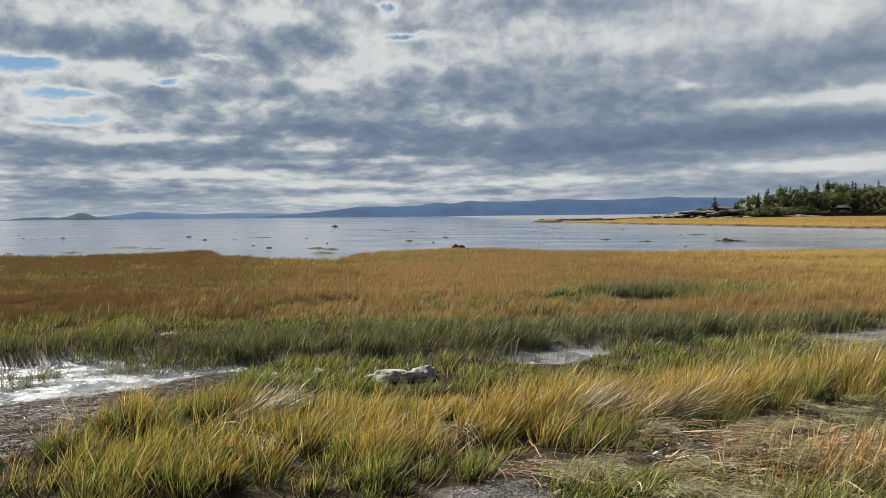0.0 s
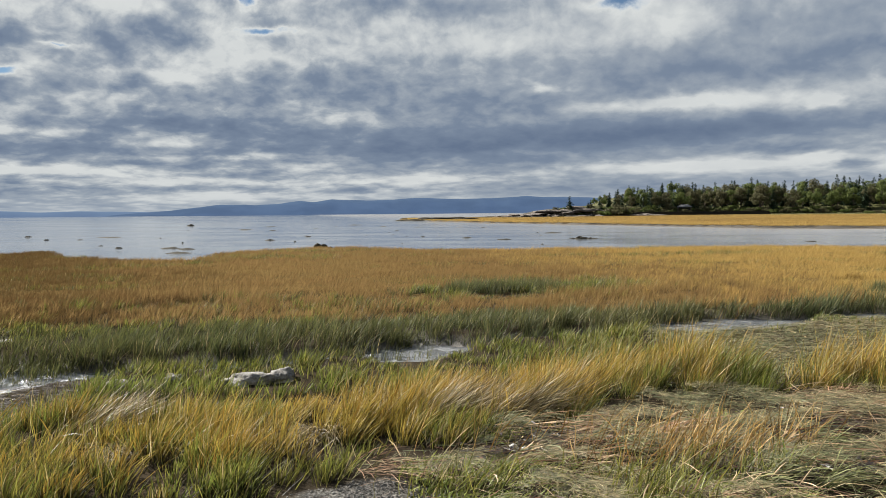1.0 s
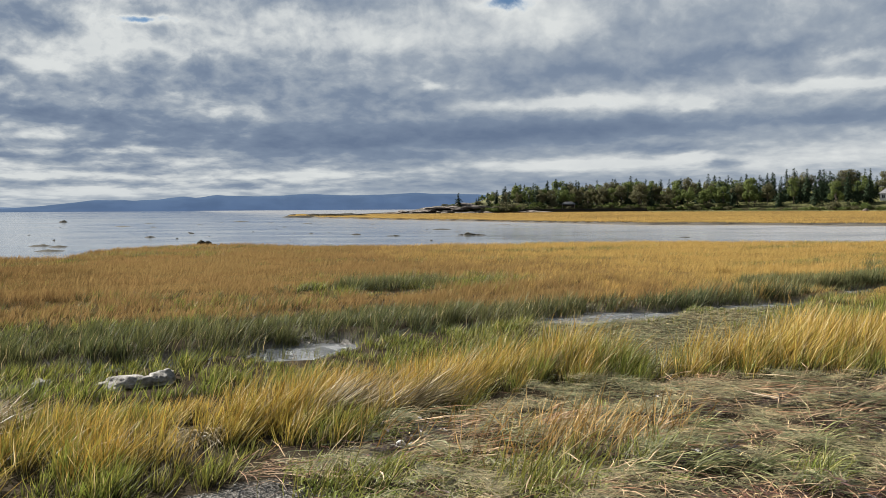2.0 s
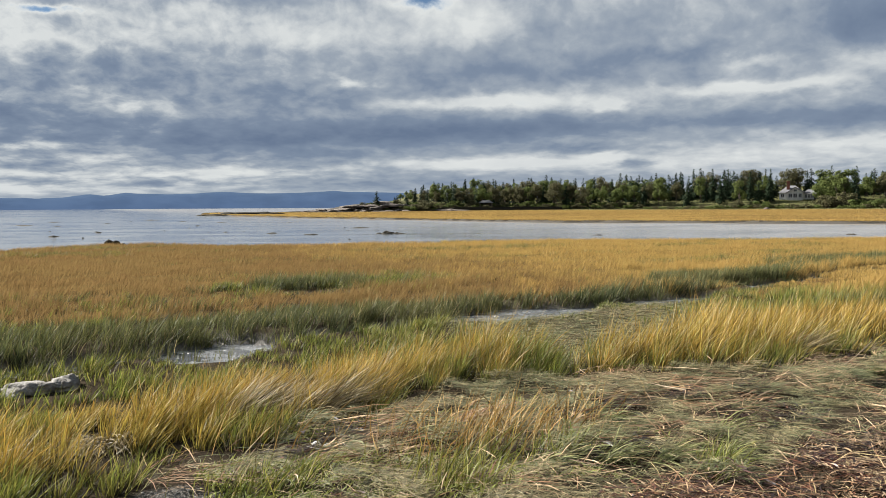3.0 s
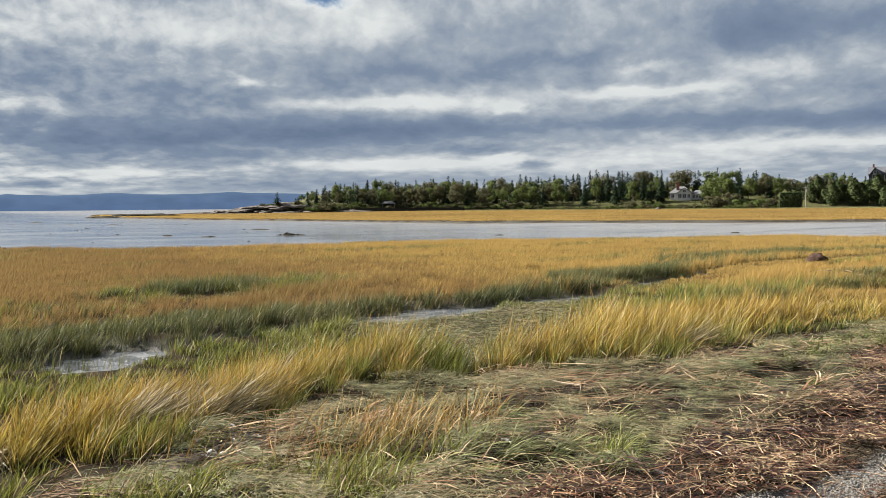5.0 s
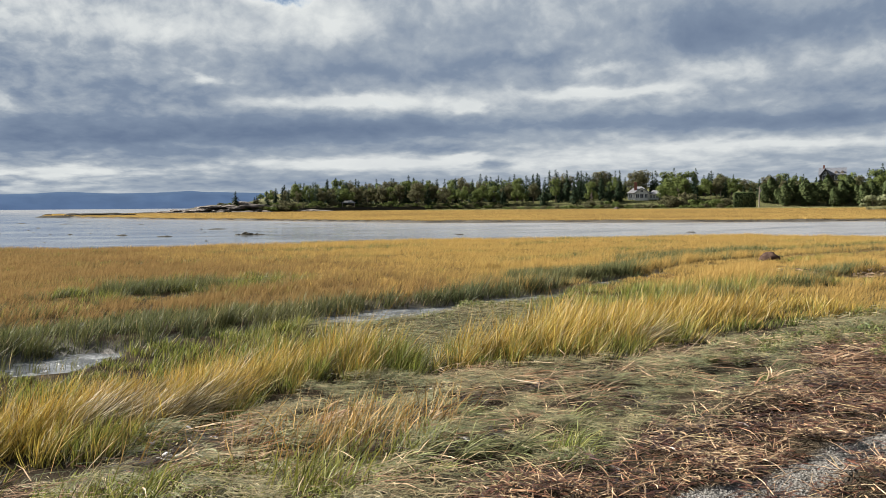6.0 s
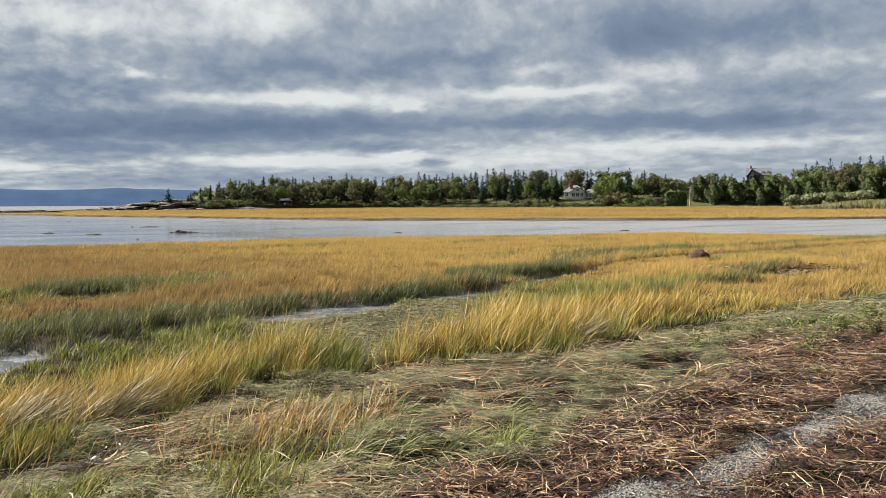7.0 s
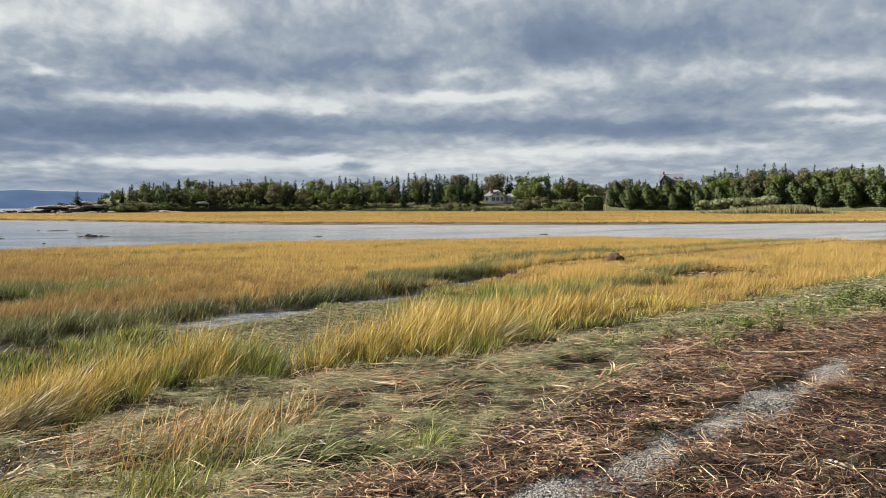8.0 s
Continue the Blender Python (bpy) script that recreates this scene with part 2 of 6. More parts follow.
def ground_material():
    """Mud, peat under the grass, gravel, thatch and forest floor; the attribute 'cover' tells where each lies."""
    m = bpy.data.materials.new("ground")
    m.use_nodes = True
    n = Nodes(m.node_tree)
    co = n.add("ShaderNodeTexCoord").outputs["Object"]
    at = n.add("ShaderNodeAttribute")
    at.attribute_name = "cover"
    sep = n.add("ShaderNodeSeparateColor")
    n.put(at.outputs["Color"], sep.inputs[0])
    wet, gravel, thatch = sep.outputs[0], sep.outputs[1], sep.outputs[2]
    land = at.outputs["Alpha"]
    g1, g2, g3 = n.noise(co, 0.5, 5, 0.6), n.noise(co, 6.0, 5, 0.65, 0.4), n.noise(co, 55.0, 4, 0.7)
    vor = n.add("ShaderNodeTexVoronoi")
    n.put(co, vor.inputs["Vector"])
    vor.inputs["Scale"].default_value = 75.0
    soil = n.mix(n.smooth(g2, 0.35, 0.65), (0.026, 0.020, 0.014), (0.052, 0.042, 0.028))
    mud = n.mix(n.smooth(g2, 0.35, 0.7), (0.23, 0.215, 0.185), (0.12, 0.11, 0.095))
    stones = n.mix(n.smooth(g3, 0.35, 0.65), (0.235, 0.222, 0.20), (0.115, 0.106, 0.095))
    stones = n.mix(1.0, stones, n.ramp(vor.outputs["Color"], [(0, 0.5), (1, 1.25)]), "MULTIPLY")
    straw = n.mix(n.smooth(g1, 0.35, 0.65), (0.17, 0.100, 0.032), (0.12, 0.085, 0.030))
    c = n.mix(wet, soil, mud)
    c = n.mix(thatch, c, straw)
    c = n.mix(gravel, c, stones)
    c = n.mix(land, c, n.mix(n.smooth(g2, 0.3, 0.7), (0.075, 0.085, 0.035), (0.13, 0.125, 0.055)))
    c = n.mix(n.smooth(g3, 0.35, 0.7, 0, 0.4), c, (0.03, 0.026, 0.02))
    b = n.add("ShaderNodeBsdfPrincipled")
    n.put(c, b.inputs["Base Color"])
    n.put(n.math("SUBTRACT", 0.92, n.math("MULTIPLY", wet, n.smooth(g2, 0.3, 0.7, 0.40, 0.62))), b.inputs["Roughness"])
    n.put(n.math("MULTIPLY", wet, 0.5), b.inputs["Specular IOR Level"])
    k = n.add("ShaderNodeBump")
    k.inputs["Strength"].default_value, k.inputs["Distance"].default_value = 0.55, 0.02
    n.put(n.math("ADD", n.math("MULTIPLY", g2, 2.0), n.math("ADD", g3, vor.outputs["Distance"])), k.inputs["Height"])
    n.put(k.outputs[0], b.inputs["Normal"])
    n.put(b.outputs[0], n.add("ShaderNodeOutputMaterial").inputs[0])
    return m


def water_material():
    m = bpy.data.materials.new("water")
    m.use_nodes = True
    n = Nodes(m.node_tree)
    co = n.add("ShaderNodeTexCoord").outputs["Object"]
    b = n.add("ShaderNodeBsdfPrincipled")
    shallow = n.noise(n.vec("MULTIPLY", co, (0.5, 1.0, 1.0)), 0.06, 5, 0.6)
    place = n.add("ShaderNodeSeparateXYZ")
    n.put(co, place.inputs[0])
    silt = n.smooth(place.outputs[0], 8.0, 60.0)
    open_water = n.mix(n.smooth(shallow, 0.35, 0.65), (0.10, 0.115, 0.13), (0.16, 0.165, 0.165))
    silty = n.mix(n.smooth(n.noise(n.vec("MULTIPLY", co, (0.12, 0.7, 1.0)), 0.45, 5, 0.65), 0.48, 0.68), (0.225, 0.218, 0.208), (0.09, 0.09, 0.09))
    n.put(n.mix(silt, open_water, silty), b.inputs["Base Color"])
    reach = n.vec("LENGTH", co)
    arc = n.add("ShaderNodeCombineXYZ")
    n.put(n.math("MULTIPLY", n.math("ARCTAN2", place.outputs[0], place.outputs[1]), 5.0), arc.inputs[0])
    n.put(n.math("MULTIPLY", n.math("LOGARITHM", reach, 2.718282), 14.0), arc.inputs[1])
    streak = n.noise(arc.outputs[0], 1.0, 5, 0.6, 0.3)
    calm = n.smooth(streak, 0.36, 0.64, 0.02, 0.11)
    n.put(n.math("ADD", n.math("ADD", calm, n.math("MULTIPLY", n.smooth(reach, 14.0, 40.0, 1.0, 0.0), n.smooth(n.noise(co, 2.2, 4, 0.6), 0.4, 0.6, 0.05, 0.3))), n.math("MULTIPLY", silt, 0.16)), b.inputs["Roughness"])
    b.inputs["IOR"].default_value, b.inputs["Specular IOR Level"].default_value = 1.33, 0.5
    k = n.add("ShaderNodeBump")
    k.inputs["Distance"].default_value = 0.14
    near = n.smooth(reach, 14.0, 40.0, 1.0, 0.0)
    n.put(n.math("ADD", near, n.smooth(streak, 0.42, 0.60, 0.055, 0.008)), k.inputs["Strength"])
    h = n.math("ADD", n.noise(n.vec("MULTIPLY", co, (0.7, 1.4, 1.0)), 5.0, 5, 0.7), n.math("MULTIPLY", n.noise(n.vec("MULTIPLY", co, (0.35, 1.2, 1.0)), 0.6, 4, 0.6), 3.0))
    n.put(h, k.inputs["Height"])
    n.put(k.outputs[0], b.inputs["Normal"])
    n.put(b.outputs[0], n.add("ShaderNodeOutputMaterial").inputs[0])
    return m


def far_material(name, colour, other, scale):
    """Land kilometres away, the blue haze before it put into a glowing colour."""
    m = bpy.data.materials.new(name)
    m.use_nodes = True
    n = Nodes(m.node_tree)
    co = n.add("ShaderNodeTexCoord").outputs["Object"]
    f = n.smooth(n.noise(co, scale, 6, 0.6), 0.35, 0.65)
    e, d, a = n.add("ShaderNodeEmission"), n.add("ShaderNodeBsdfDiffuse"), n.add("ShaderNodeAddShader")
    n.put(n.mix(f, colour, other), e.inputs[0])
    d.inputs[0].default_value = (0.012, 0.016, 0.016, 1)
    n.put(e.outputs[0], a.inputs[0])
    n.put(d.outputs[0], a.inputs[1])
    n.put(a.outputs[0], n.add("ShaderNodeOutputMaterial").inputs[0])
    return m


M_GROUND, M_WATER = ground_material(), water_material()
# distance haze is in these colours, and they glow
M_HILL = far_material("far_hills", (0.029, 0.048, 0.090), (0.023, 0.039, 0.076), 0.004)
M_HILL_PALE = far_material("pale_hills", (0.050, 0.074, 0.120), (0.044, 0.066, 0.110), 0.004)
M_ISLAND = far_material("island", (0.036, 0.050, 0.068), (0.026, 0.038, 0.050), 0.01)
# standing grasses: root tones darkened further for shade low between the blades
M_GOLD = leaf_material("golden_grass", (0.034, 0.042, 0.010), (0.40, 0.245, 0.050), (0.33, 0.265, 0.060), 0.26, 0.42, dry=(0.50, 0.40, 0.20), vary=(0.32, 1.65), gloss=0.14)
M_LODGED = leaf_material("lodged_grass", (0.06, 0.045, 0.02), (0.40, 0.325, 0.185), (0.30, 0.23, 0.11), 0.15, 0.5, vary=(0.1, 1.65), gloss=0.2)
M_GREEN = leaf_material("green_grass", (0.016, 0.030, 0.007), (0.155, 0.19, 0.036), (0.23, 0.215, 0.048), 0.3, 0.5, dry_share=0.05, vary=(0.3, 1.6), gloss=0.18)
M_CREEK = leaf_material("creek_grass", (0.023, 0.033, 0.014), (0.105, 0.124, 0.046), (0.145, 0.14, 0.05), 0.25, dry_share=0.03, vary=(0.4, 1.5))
# thatch blades with the shade of the grass's foot put into their colour
M_SHADE_THATCH = leaf_material("dead_thatch", (0.020, 0.018, 0.010), (0.050, 0.042, 0.020), (0.038, 0.040, 0.016), 0.1, dry_share=0.03, vary=(0.6, 1.3))
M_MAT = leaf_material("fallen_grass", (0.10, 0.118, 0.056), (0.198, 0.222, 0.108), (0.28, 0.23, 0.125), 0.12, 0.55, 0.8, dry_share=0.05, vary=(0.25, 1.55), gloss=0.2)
M_DEBRIS = leaf_material("dry_debris", (0.020, 0.017, 0.013), (0.050, 0.043, 0.034), (0.028, 0.022, 0.017), 0.1, 0.7, 0.6, dry_share=0.05)
M_STRAW = leaf_material("straw", (0.36, 0.25, 0.15), (0.54, 0.41, 0.26), (0.24, 0.13, 0.07), 0.1, 0.55, 1.0, vary=(0.35, 1.5))
M_WRACK = leaf_material("seaweed", (0.018, 0.007, 0.005), (0.050, 0.018, 0.011), (0.10, 0.040, 0.021), 0.05, 0.42, 0.8, (0.27, 0.185, 0.10), 0.10, vary=(0.3, 1.6), gloss=0.35)
M_CLOT = leaf_material("wet_seaweed", (0.010, 0.006, 0.005), (0.026, 0.013, 0.010), (0.045, 0.022, 0.014), 0.05, 0.4, 0.8, dry_share=0.03, gloss=0.3)
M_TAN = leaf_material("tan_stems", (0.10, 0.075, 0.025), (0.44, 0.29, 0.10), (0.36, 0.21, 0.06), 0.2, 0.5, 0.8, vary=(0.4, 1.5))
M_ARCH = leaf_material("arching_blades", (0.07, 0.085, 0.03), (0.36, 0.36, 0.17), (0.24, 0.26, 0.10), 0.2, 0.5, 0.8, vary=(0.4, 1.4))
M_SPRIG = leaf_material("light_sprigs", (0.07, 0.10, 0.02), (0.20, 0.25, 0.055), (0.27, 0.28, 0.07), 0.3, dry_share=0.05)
M_HEAP = material("brown_weed_heap", (0.12, 0.075, 0.055), (0.05, 0.032, 0.025), 0.9, 6.0, 26.0, 1.0, specular=0.05)
M_DRIFTED = leaf_material("drifted_stems", (0.07, 0.045, 0.03), (0.16, 0.10, 0.065), (0.24, 0.17, 0.11), 0.1, dry_share=0.1)
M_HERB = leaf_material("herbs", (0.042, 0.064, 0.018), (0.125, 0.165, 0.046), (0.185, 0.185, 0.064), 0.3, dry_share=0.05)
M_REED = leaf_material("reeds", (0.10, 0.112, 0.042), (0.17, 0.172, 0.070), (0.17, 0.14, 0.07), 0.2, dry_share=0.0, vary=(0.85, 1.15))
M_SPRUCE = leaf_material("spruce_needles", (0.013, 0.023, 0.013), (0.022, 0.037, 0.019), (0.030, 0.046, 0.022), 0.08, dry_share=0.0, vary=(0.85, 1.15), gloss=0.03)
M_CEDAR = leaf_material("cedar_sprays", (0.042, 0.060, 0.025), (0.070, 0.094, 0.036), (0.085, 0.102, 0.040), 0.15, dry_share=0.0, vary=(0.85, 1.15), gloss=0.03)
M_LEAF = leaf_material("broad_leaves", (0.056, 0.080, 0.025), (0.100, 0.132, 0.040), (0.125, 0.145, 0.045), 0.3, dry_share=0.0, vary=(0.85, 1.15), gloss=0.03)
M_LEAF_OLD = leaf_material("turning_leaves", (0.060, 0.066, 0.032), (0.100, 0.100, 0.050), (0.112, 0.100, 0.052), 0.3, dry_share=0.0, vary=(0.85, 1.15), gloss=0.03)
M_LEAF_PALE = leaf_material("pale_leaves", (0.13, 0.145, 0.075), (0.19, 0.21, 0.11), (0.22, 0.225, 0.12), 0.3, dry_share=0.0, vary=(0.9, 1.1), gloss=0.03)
# darker copy of the rust grass, for the shading over the field's left
M_RUST_SHADE = leaf_material("shaded_rust_grass", (0.14, 0.094, 0.042), (0.225, 0.142, 0.062), (0.22, 0.15, 0.060), 0.12, 0.8, dry_share=0.0, vary=(0.85, 1.15), gloss=0.0)
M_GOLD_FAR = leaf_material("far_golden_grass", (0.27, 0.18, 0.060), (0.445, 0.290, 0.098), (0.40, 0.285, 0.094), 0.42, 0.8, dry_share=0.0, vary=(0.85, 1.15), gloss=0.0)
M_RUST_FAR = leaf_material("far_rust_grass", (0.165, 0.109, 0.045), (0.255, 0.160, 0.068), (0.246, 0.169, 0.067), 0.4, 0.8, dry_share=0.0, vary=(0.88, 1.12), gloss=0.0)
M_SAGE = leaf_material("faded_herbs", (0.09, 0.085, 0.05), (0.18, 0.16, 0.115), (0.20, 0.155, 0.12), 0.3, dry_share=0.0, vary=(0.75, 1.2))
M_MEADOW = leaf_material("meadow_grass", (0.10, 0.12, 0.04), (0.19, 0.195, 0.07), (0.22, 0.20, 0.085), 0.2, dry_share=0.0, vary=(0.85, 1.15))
M_BARK = material("bark", (0.11, 0.085, 0.065), (0.06, 0.048, 0.038), 0.9, 2.0, 14.0, 0.5, stretch=(1, 1, 0.3))
M_ROCK = material("pale_rock", (0.22, 0.18, 0.15), (0.075, 0.062, 0.052), 0.9, 0.7, 3.0, 1.0)
M_STONE = material("creek_stone", (0.38, 0.36, 0.33), (0.17, 0.155, 0.13), 0.85, 9.0, 34.0, 1.0, grit=0.65)
M_WEED_ROCK = material("weedy_rock", (0.060, 0.054, 0.040), (0.030, 0.027, 0.020), 0.9, 3.0, 18.0, 0.8, specular=0.05)
M_WHITE = material("white_boards", (0.60, 0.60, 0.59), (0.48, 0.48, 0.47), 0.6, 0.8, 12.0, 0.1, grit=0.1)
M_ROOF = material("grey_shingles", (0.20, 0.20, 0.205), (0.14, 0.14, 0.145), 0.85, 1.0, 10.0, 0.3)
M_ROOF_DARK = material("dark_shingles", (0.13, 0.135, 0.155), (0.10, 0.105, 0.12), 0.8, 1.0, 10.0, 0.3)
M_BRICK = material("chimney_brick", (0.22, 0.085, 0.06), (0.15, 0.06, 0.045), 0.85, 2.0, 16.0, 0.3)
M_GLASS = material("dark_glass", (0.03, 0.035, 0.04), (0.02, 0.022, 0.026), 0.12, 0.5, 4.0, 0.0, specular=0.6)
M_WOOD = material("grey_wood", (0.30, 0.26, 0.21), (0.19, 0.16, 0.13), 0.85, 2.0, 24.0, 0.4, stretch=(1, 1, 0.2))
M_DRIFT = material("driftwood", (0.40, 0.32, 0.22), (0.27, 0.20, 0.13), 0.8, 3.0, 40.0, 0.4)
M_DARKWOOD = material("dark_boards", (0.06, 0.055, 0.05), (0.04, 0.036, 0.034), 0.8, 2.0, 20.0, 0.3)
M_SHELL = material("white_shell", (0.75, 0.73, 0.70), (0.6, 0.58, 0.55), 0.5, 20.0, 80.0, 0.2)
M_GRAVEL = material("pebbles", (0.31, 0.297, 0.27), (0.13, 0.122, 0.11), 0.85, 9.0, 60.0, 0.3)


# ---- the lie of the land ----
WATER = -0.05
rng = np.random.default_rng(7)
_TABLE = rng.random((256, 256))


def lattice(x, y):
    """Smooth value noise from 0 to 1 on a square lattice."""
    i, j = np.floor(x).astype(int), np.floor(y).astype(int)
    u, v = x - i, y - j
    u, v = u * u * (3 - 2 * u), v * v * (3 - 2 * v)
    i, j, k, m = i % 256, j % 256, (i + 1) % 256, (j + 1) % 256
    return (_TABLE[i, j] * (1 - u) + _TABLE[k, j] * u) * (1 - v) + (_TABLE[i, m] * (1 - u) + _TABLE[k, m] * u) * v


def fbm(x, y, size, octaves=4):
    total, amp, s = 0.0, 0.5, 1.0 / size
    for o in range(octaves):
        total = total + amp * lattice(x * s + 17.3 * o, y * s + 9.1 * o)
        amp, s = amp / 2, s * 2.03
    return total


def ease(v, lo, hi):
    t = np.clip((v - lo) / (hi - lo), 0, 1)
    return t * t * (3 - 2 * t)


def line(v, knots):
    xs, ys = zip(*knots)
    return np.interp(v, xs, ys)


# the creek: its middle and half width along x
CREEK_Y = [(-30, 5.0), (-14, 8.0), (-9, 9.2), (-6, 9.8), (-5, 10.0), (-3.9, 10.3), (-2.7, 10.5), (-2.0, 10.8), (-0.6, 10.9), (0.4, 11.3), (1.6, 11.4), (3, 12.0), (4, 12.2), (5.4, 12.6), (6.6, 12.9), (8, 13.1), (9.4, 13.3), (11, 13.45), (12.6, 13.9), (16, 15.2), (22, 17.5)]
CREEK_W = [(-30, 1.8), (-14, 1.8), (-6, 1.7), (-5, 1.6), (-3.9, 1.25), (-2.7, 0.7), (-2.0, 0.35), (-1.5, 0.4), (0, 0.4), (0.6, 0.35), (1.0, 0.8), (1.7, 1.0), (2.2, 0.6), (2.5, 0.2), (3.6, 0.2), (4.1, 0.42), (4.5, 0.2), (5.4, 0.22), (6.2, 0.85), (7.4, 1.0), (8.4, 0.75), (9.0, 0.3), (9.6, 0.55), (10.4, 0.75), (11.6, 0.55), (12.3, 0.25), (13, 0.16), (16, 0.25), (22, 0.12)]
# tall grass: its near and far edge along x
TALL_NEAR = [(-3.2, 5.2), (-2.9, 4.3), (-1.5, 3.9), (-0.5, 4.1), (0, 4.9), (0.8, 5.4), (1.3, 6.0), (2.0, 6.3), (2.5, 6.6), (3.3, 7.35), (4.1, 7.4), (4.8, 7.1), (5.5, 7.1), (6.1, 6.85), (6.8, 6.35), (7.6, 6.6), (8.4, 6.9), (10, 6.75), (12.6, 6.8), (15.7, 6.7), (21, 6.7), (40, 8)]
TALL_FAR = [(-3.2, 6.0), (-2.9, 7.4), (-2, 7.9), (-0.2, 7.7), (0.7, 8.0), (1.6, 8.8), (2.5, 8.7), (3.3, 8.5), (4.1, 8.9), (4.75, 8.7), (5.05, 8.1), (5.7, 8.0), (6.7, 8.1), (7.6, 8.5), (8.3, 9.5), (10, 9.8), (12.4, 10.2), (16, 10.2), (20, 11), (40, 16)]
# distance of the marsh's outer edge, of the far shore and of the wood's edge, by heading
MARSH_R = [(-170, 4000), (-120, 300), (-95, 90), (-80, 62), (-76, 58), (-70, 52.5), (-63, 50.5), (-54, 52), (-43.6, 47.5), (-36, 46), (-29, 45), (-20, 42), (-12.5, 41.3), (-8, 43), (-4.6, 45.8), (-1, 46), (4.5, 43.2), (6, 41.5), (7.4, 36.2), (9.5, 37), (12, 38.2), (15.4, 41.5), (16.2, 47), (17.2, 49), (19.5, 46.5), (22, 46), (25.8, 45.4), (29, 48), (40, 50), (60, 55), (100, 90), (130, 400), (170, 4000)]
SHORE_R = [(-170, 4000), (-120, 300), (-100, 150), (-80, 128), (-70, 114), (-63, 103), (-54, 95), (-47, 94), (-40, 96), (-32, 97.5), (-28, 106), (-24, 116), (-18.4, 135), (-13, 163), (-9, 205), (-7, 241), (-6.2, 262), (-5.8, 4900), (170, 4900)]
WOOD_R = [(-170, 300), (-75, 285), (-60, 290), (-46, 285), (-37, 300), (-28, 300), (-24, 285), (-19, 262), (-15, 256), (-13, 262), (-6, 300)]
WOOD_Z = [(-170, 4), (-70, 3.7), (-54, 3.9), (-46, 3.5), (-37, 2.5), (-28, 1.9), (-24.5, 2.3), (-22, 3.0), (-20, 3.6), (-18.5, 2.9), (-17, 1.9), (-15, 0.9), (-13.6, 0.4), (-12, 0.0), (-6, 0.0)]


def polar(x, y):
    return np.hypot(x, y), np.degrees(np.arctan2(-x, y))


def creek(x, y):
    """1 in the creek's bed, 0 on its banks."""
    wob = (fbm(x, y, 1.3, 3) - 0.45) * 0.9
    d = np.abs(y - line(x, CREEK_Y)) / (line(x, CREEK_W) * (1 + wob))
    pools = np.exp(-(((x - 4.5) / 0.7) ** 2 + ((y - 18.1) / 0.5) ** 2)) + np.exp(-(((x - 12.95) / 0.7) ** 2 + ((y - 9.7) / 0.4) ** 2)) + np.exp(-(((x - 16.5) / 1.0) ** 2 + ((y - 10.8) / 0.4) ** 2)) + np.exp(-(((x + 4.6) / 0.6) ** 2 + ((y - 13.4) / 0.4) ** 2)) + np.exp(-(((x - 15.3) / 1.6) ** 2 + ((y - 15.4) / 0.55) ** 2)) + np.exp(-(((x - 21.0) / 2.6) ** 2 + ((y - 11.7) / 0.4) ** 2))
    return np.maximum(1 - ease(d, 0.8, 1.35), ease(pools, 0.42, 0.62))


def inland(x, y):
    """Metres behind the far shore's edge."""
    r, az = polar(x, y)
    return r - line(az, SHORE_R)


def ground_z(x, y):
    x, y = np.asarray(x, float), np.asarray(y, float)
    r, az = polar(x, y)
    rough = fbm(x, y, 2.5, 4) - 0.47
    marsh = 0.09 + 0.10 * rough * ease(r, 0, 6)
    marsh = marsh + 0.33 * ease(-y, -9.2, -2.6) + 0.17 * (fbm(x, y, 0.5, 5) - 0.45) * ease(-y, -8.5, -5)
    marsh = marsh - (0.185 + 0.06 * ease(-x, 1.0, 2.6)) * creek(x, y) + (0.03 + 0.20 * ease(-x, 1.0, 2.6)) * creek(x, y) * (fbm(x * 0.45, y * 1.3, 0.38, 4) - 0.40)
    edge = line(az, MARSH_R) + 2.2 * (fbm(x, y, 5.0, 4) - 0.47)
    off = r - edge
    bed = -0.22 - 0.8 * ease(off, 10, 300) - 2.0 * ease(off, 300, 1500)
    bars = fbm(x * 0.25 + 4, (y + 0.45 * x) * 1.1, 3.2, 4)
    bed = bed + 0.5 * ease(bars, 0.625, 0.85) * ease(az, -52, -36) * ease(-az, 12, 19) * ease(off, 8, 16) * ease(-(r - line(az, SHORE_R)), 2, 14)
    z = np.where(off > 0, marsh + (bed - marsh) * ease(off, 0, 1.3), marsh)
    back = r - line(az, SHORE_R) - 5.0 * (fbm(x, y, 9.0, 4) - 0.47)
    wood = r - line(az, WOOD_R)
    plain = 0.26 + 0.3 * ease(back, 0, 150) + 0.16 * (fbm(x, y, 4.0, 3) - 0.45)
    rise = line(az, WOOD_Z) * (ease(wood, -4, 12) + 0.010 * np.clip(wood - 10, 0, 300))
    crag = (fbm(x, y, 7.0, 5) - 0.47) * 2.2 * ease(-az, 13.5, 16) * ease(az, -25, -22) * ease(wood, -2, 8)
    seaward = ease(-az, 17.5, 22.5) + (1 - ease(-az, 17.5, 22.5)) * (1 - ease(wood, 18, 50))
    land = (plain + rise + crag) * seaward - 1.5 * (1 - seaward)
    tipped = ease(-az, 5.8, 7.0) * (1 - ease(az, 100, 110))
    land = np.where(back > 0, bed + (land - bed) * ease(back, 0, 0.8), -9) * tipped - 2 * (1 - tipped)
    return np.where((back > 0) & (az < -5.8) & (az > -125), np.maximum(land, z), z)


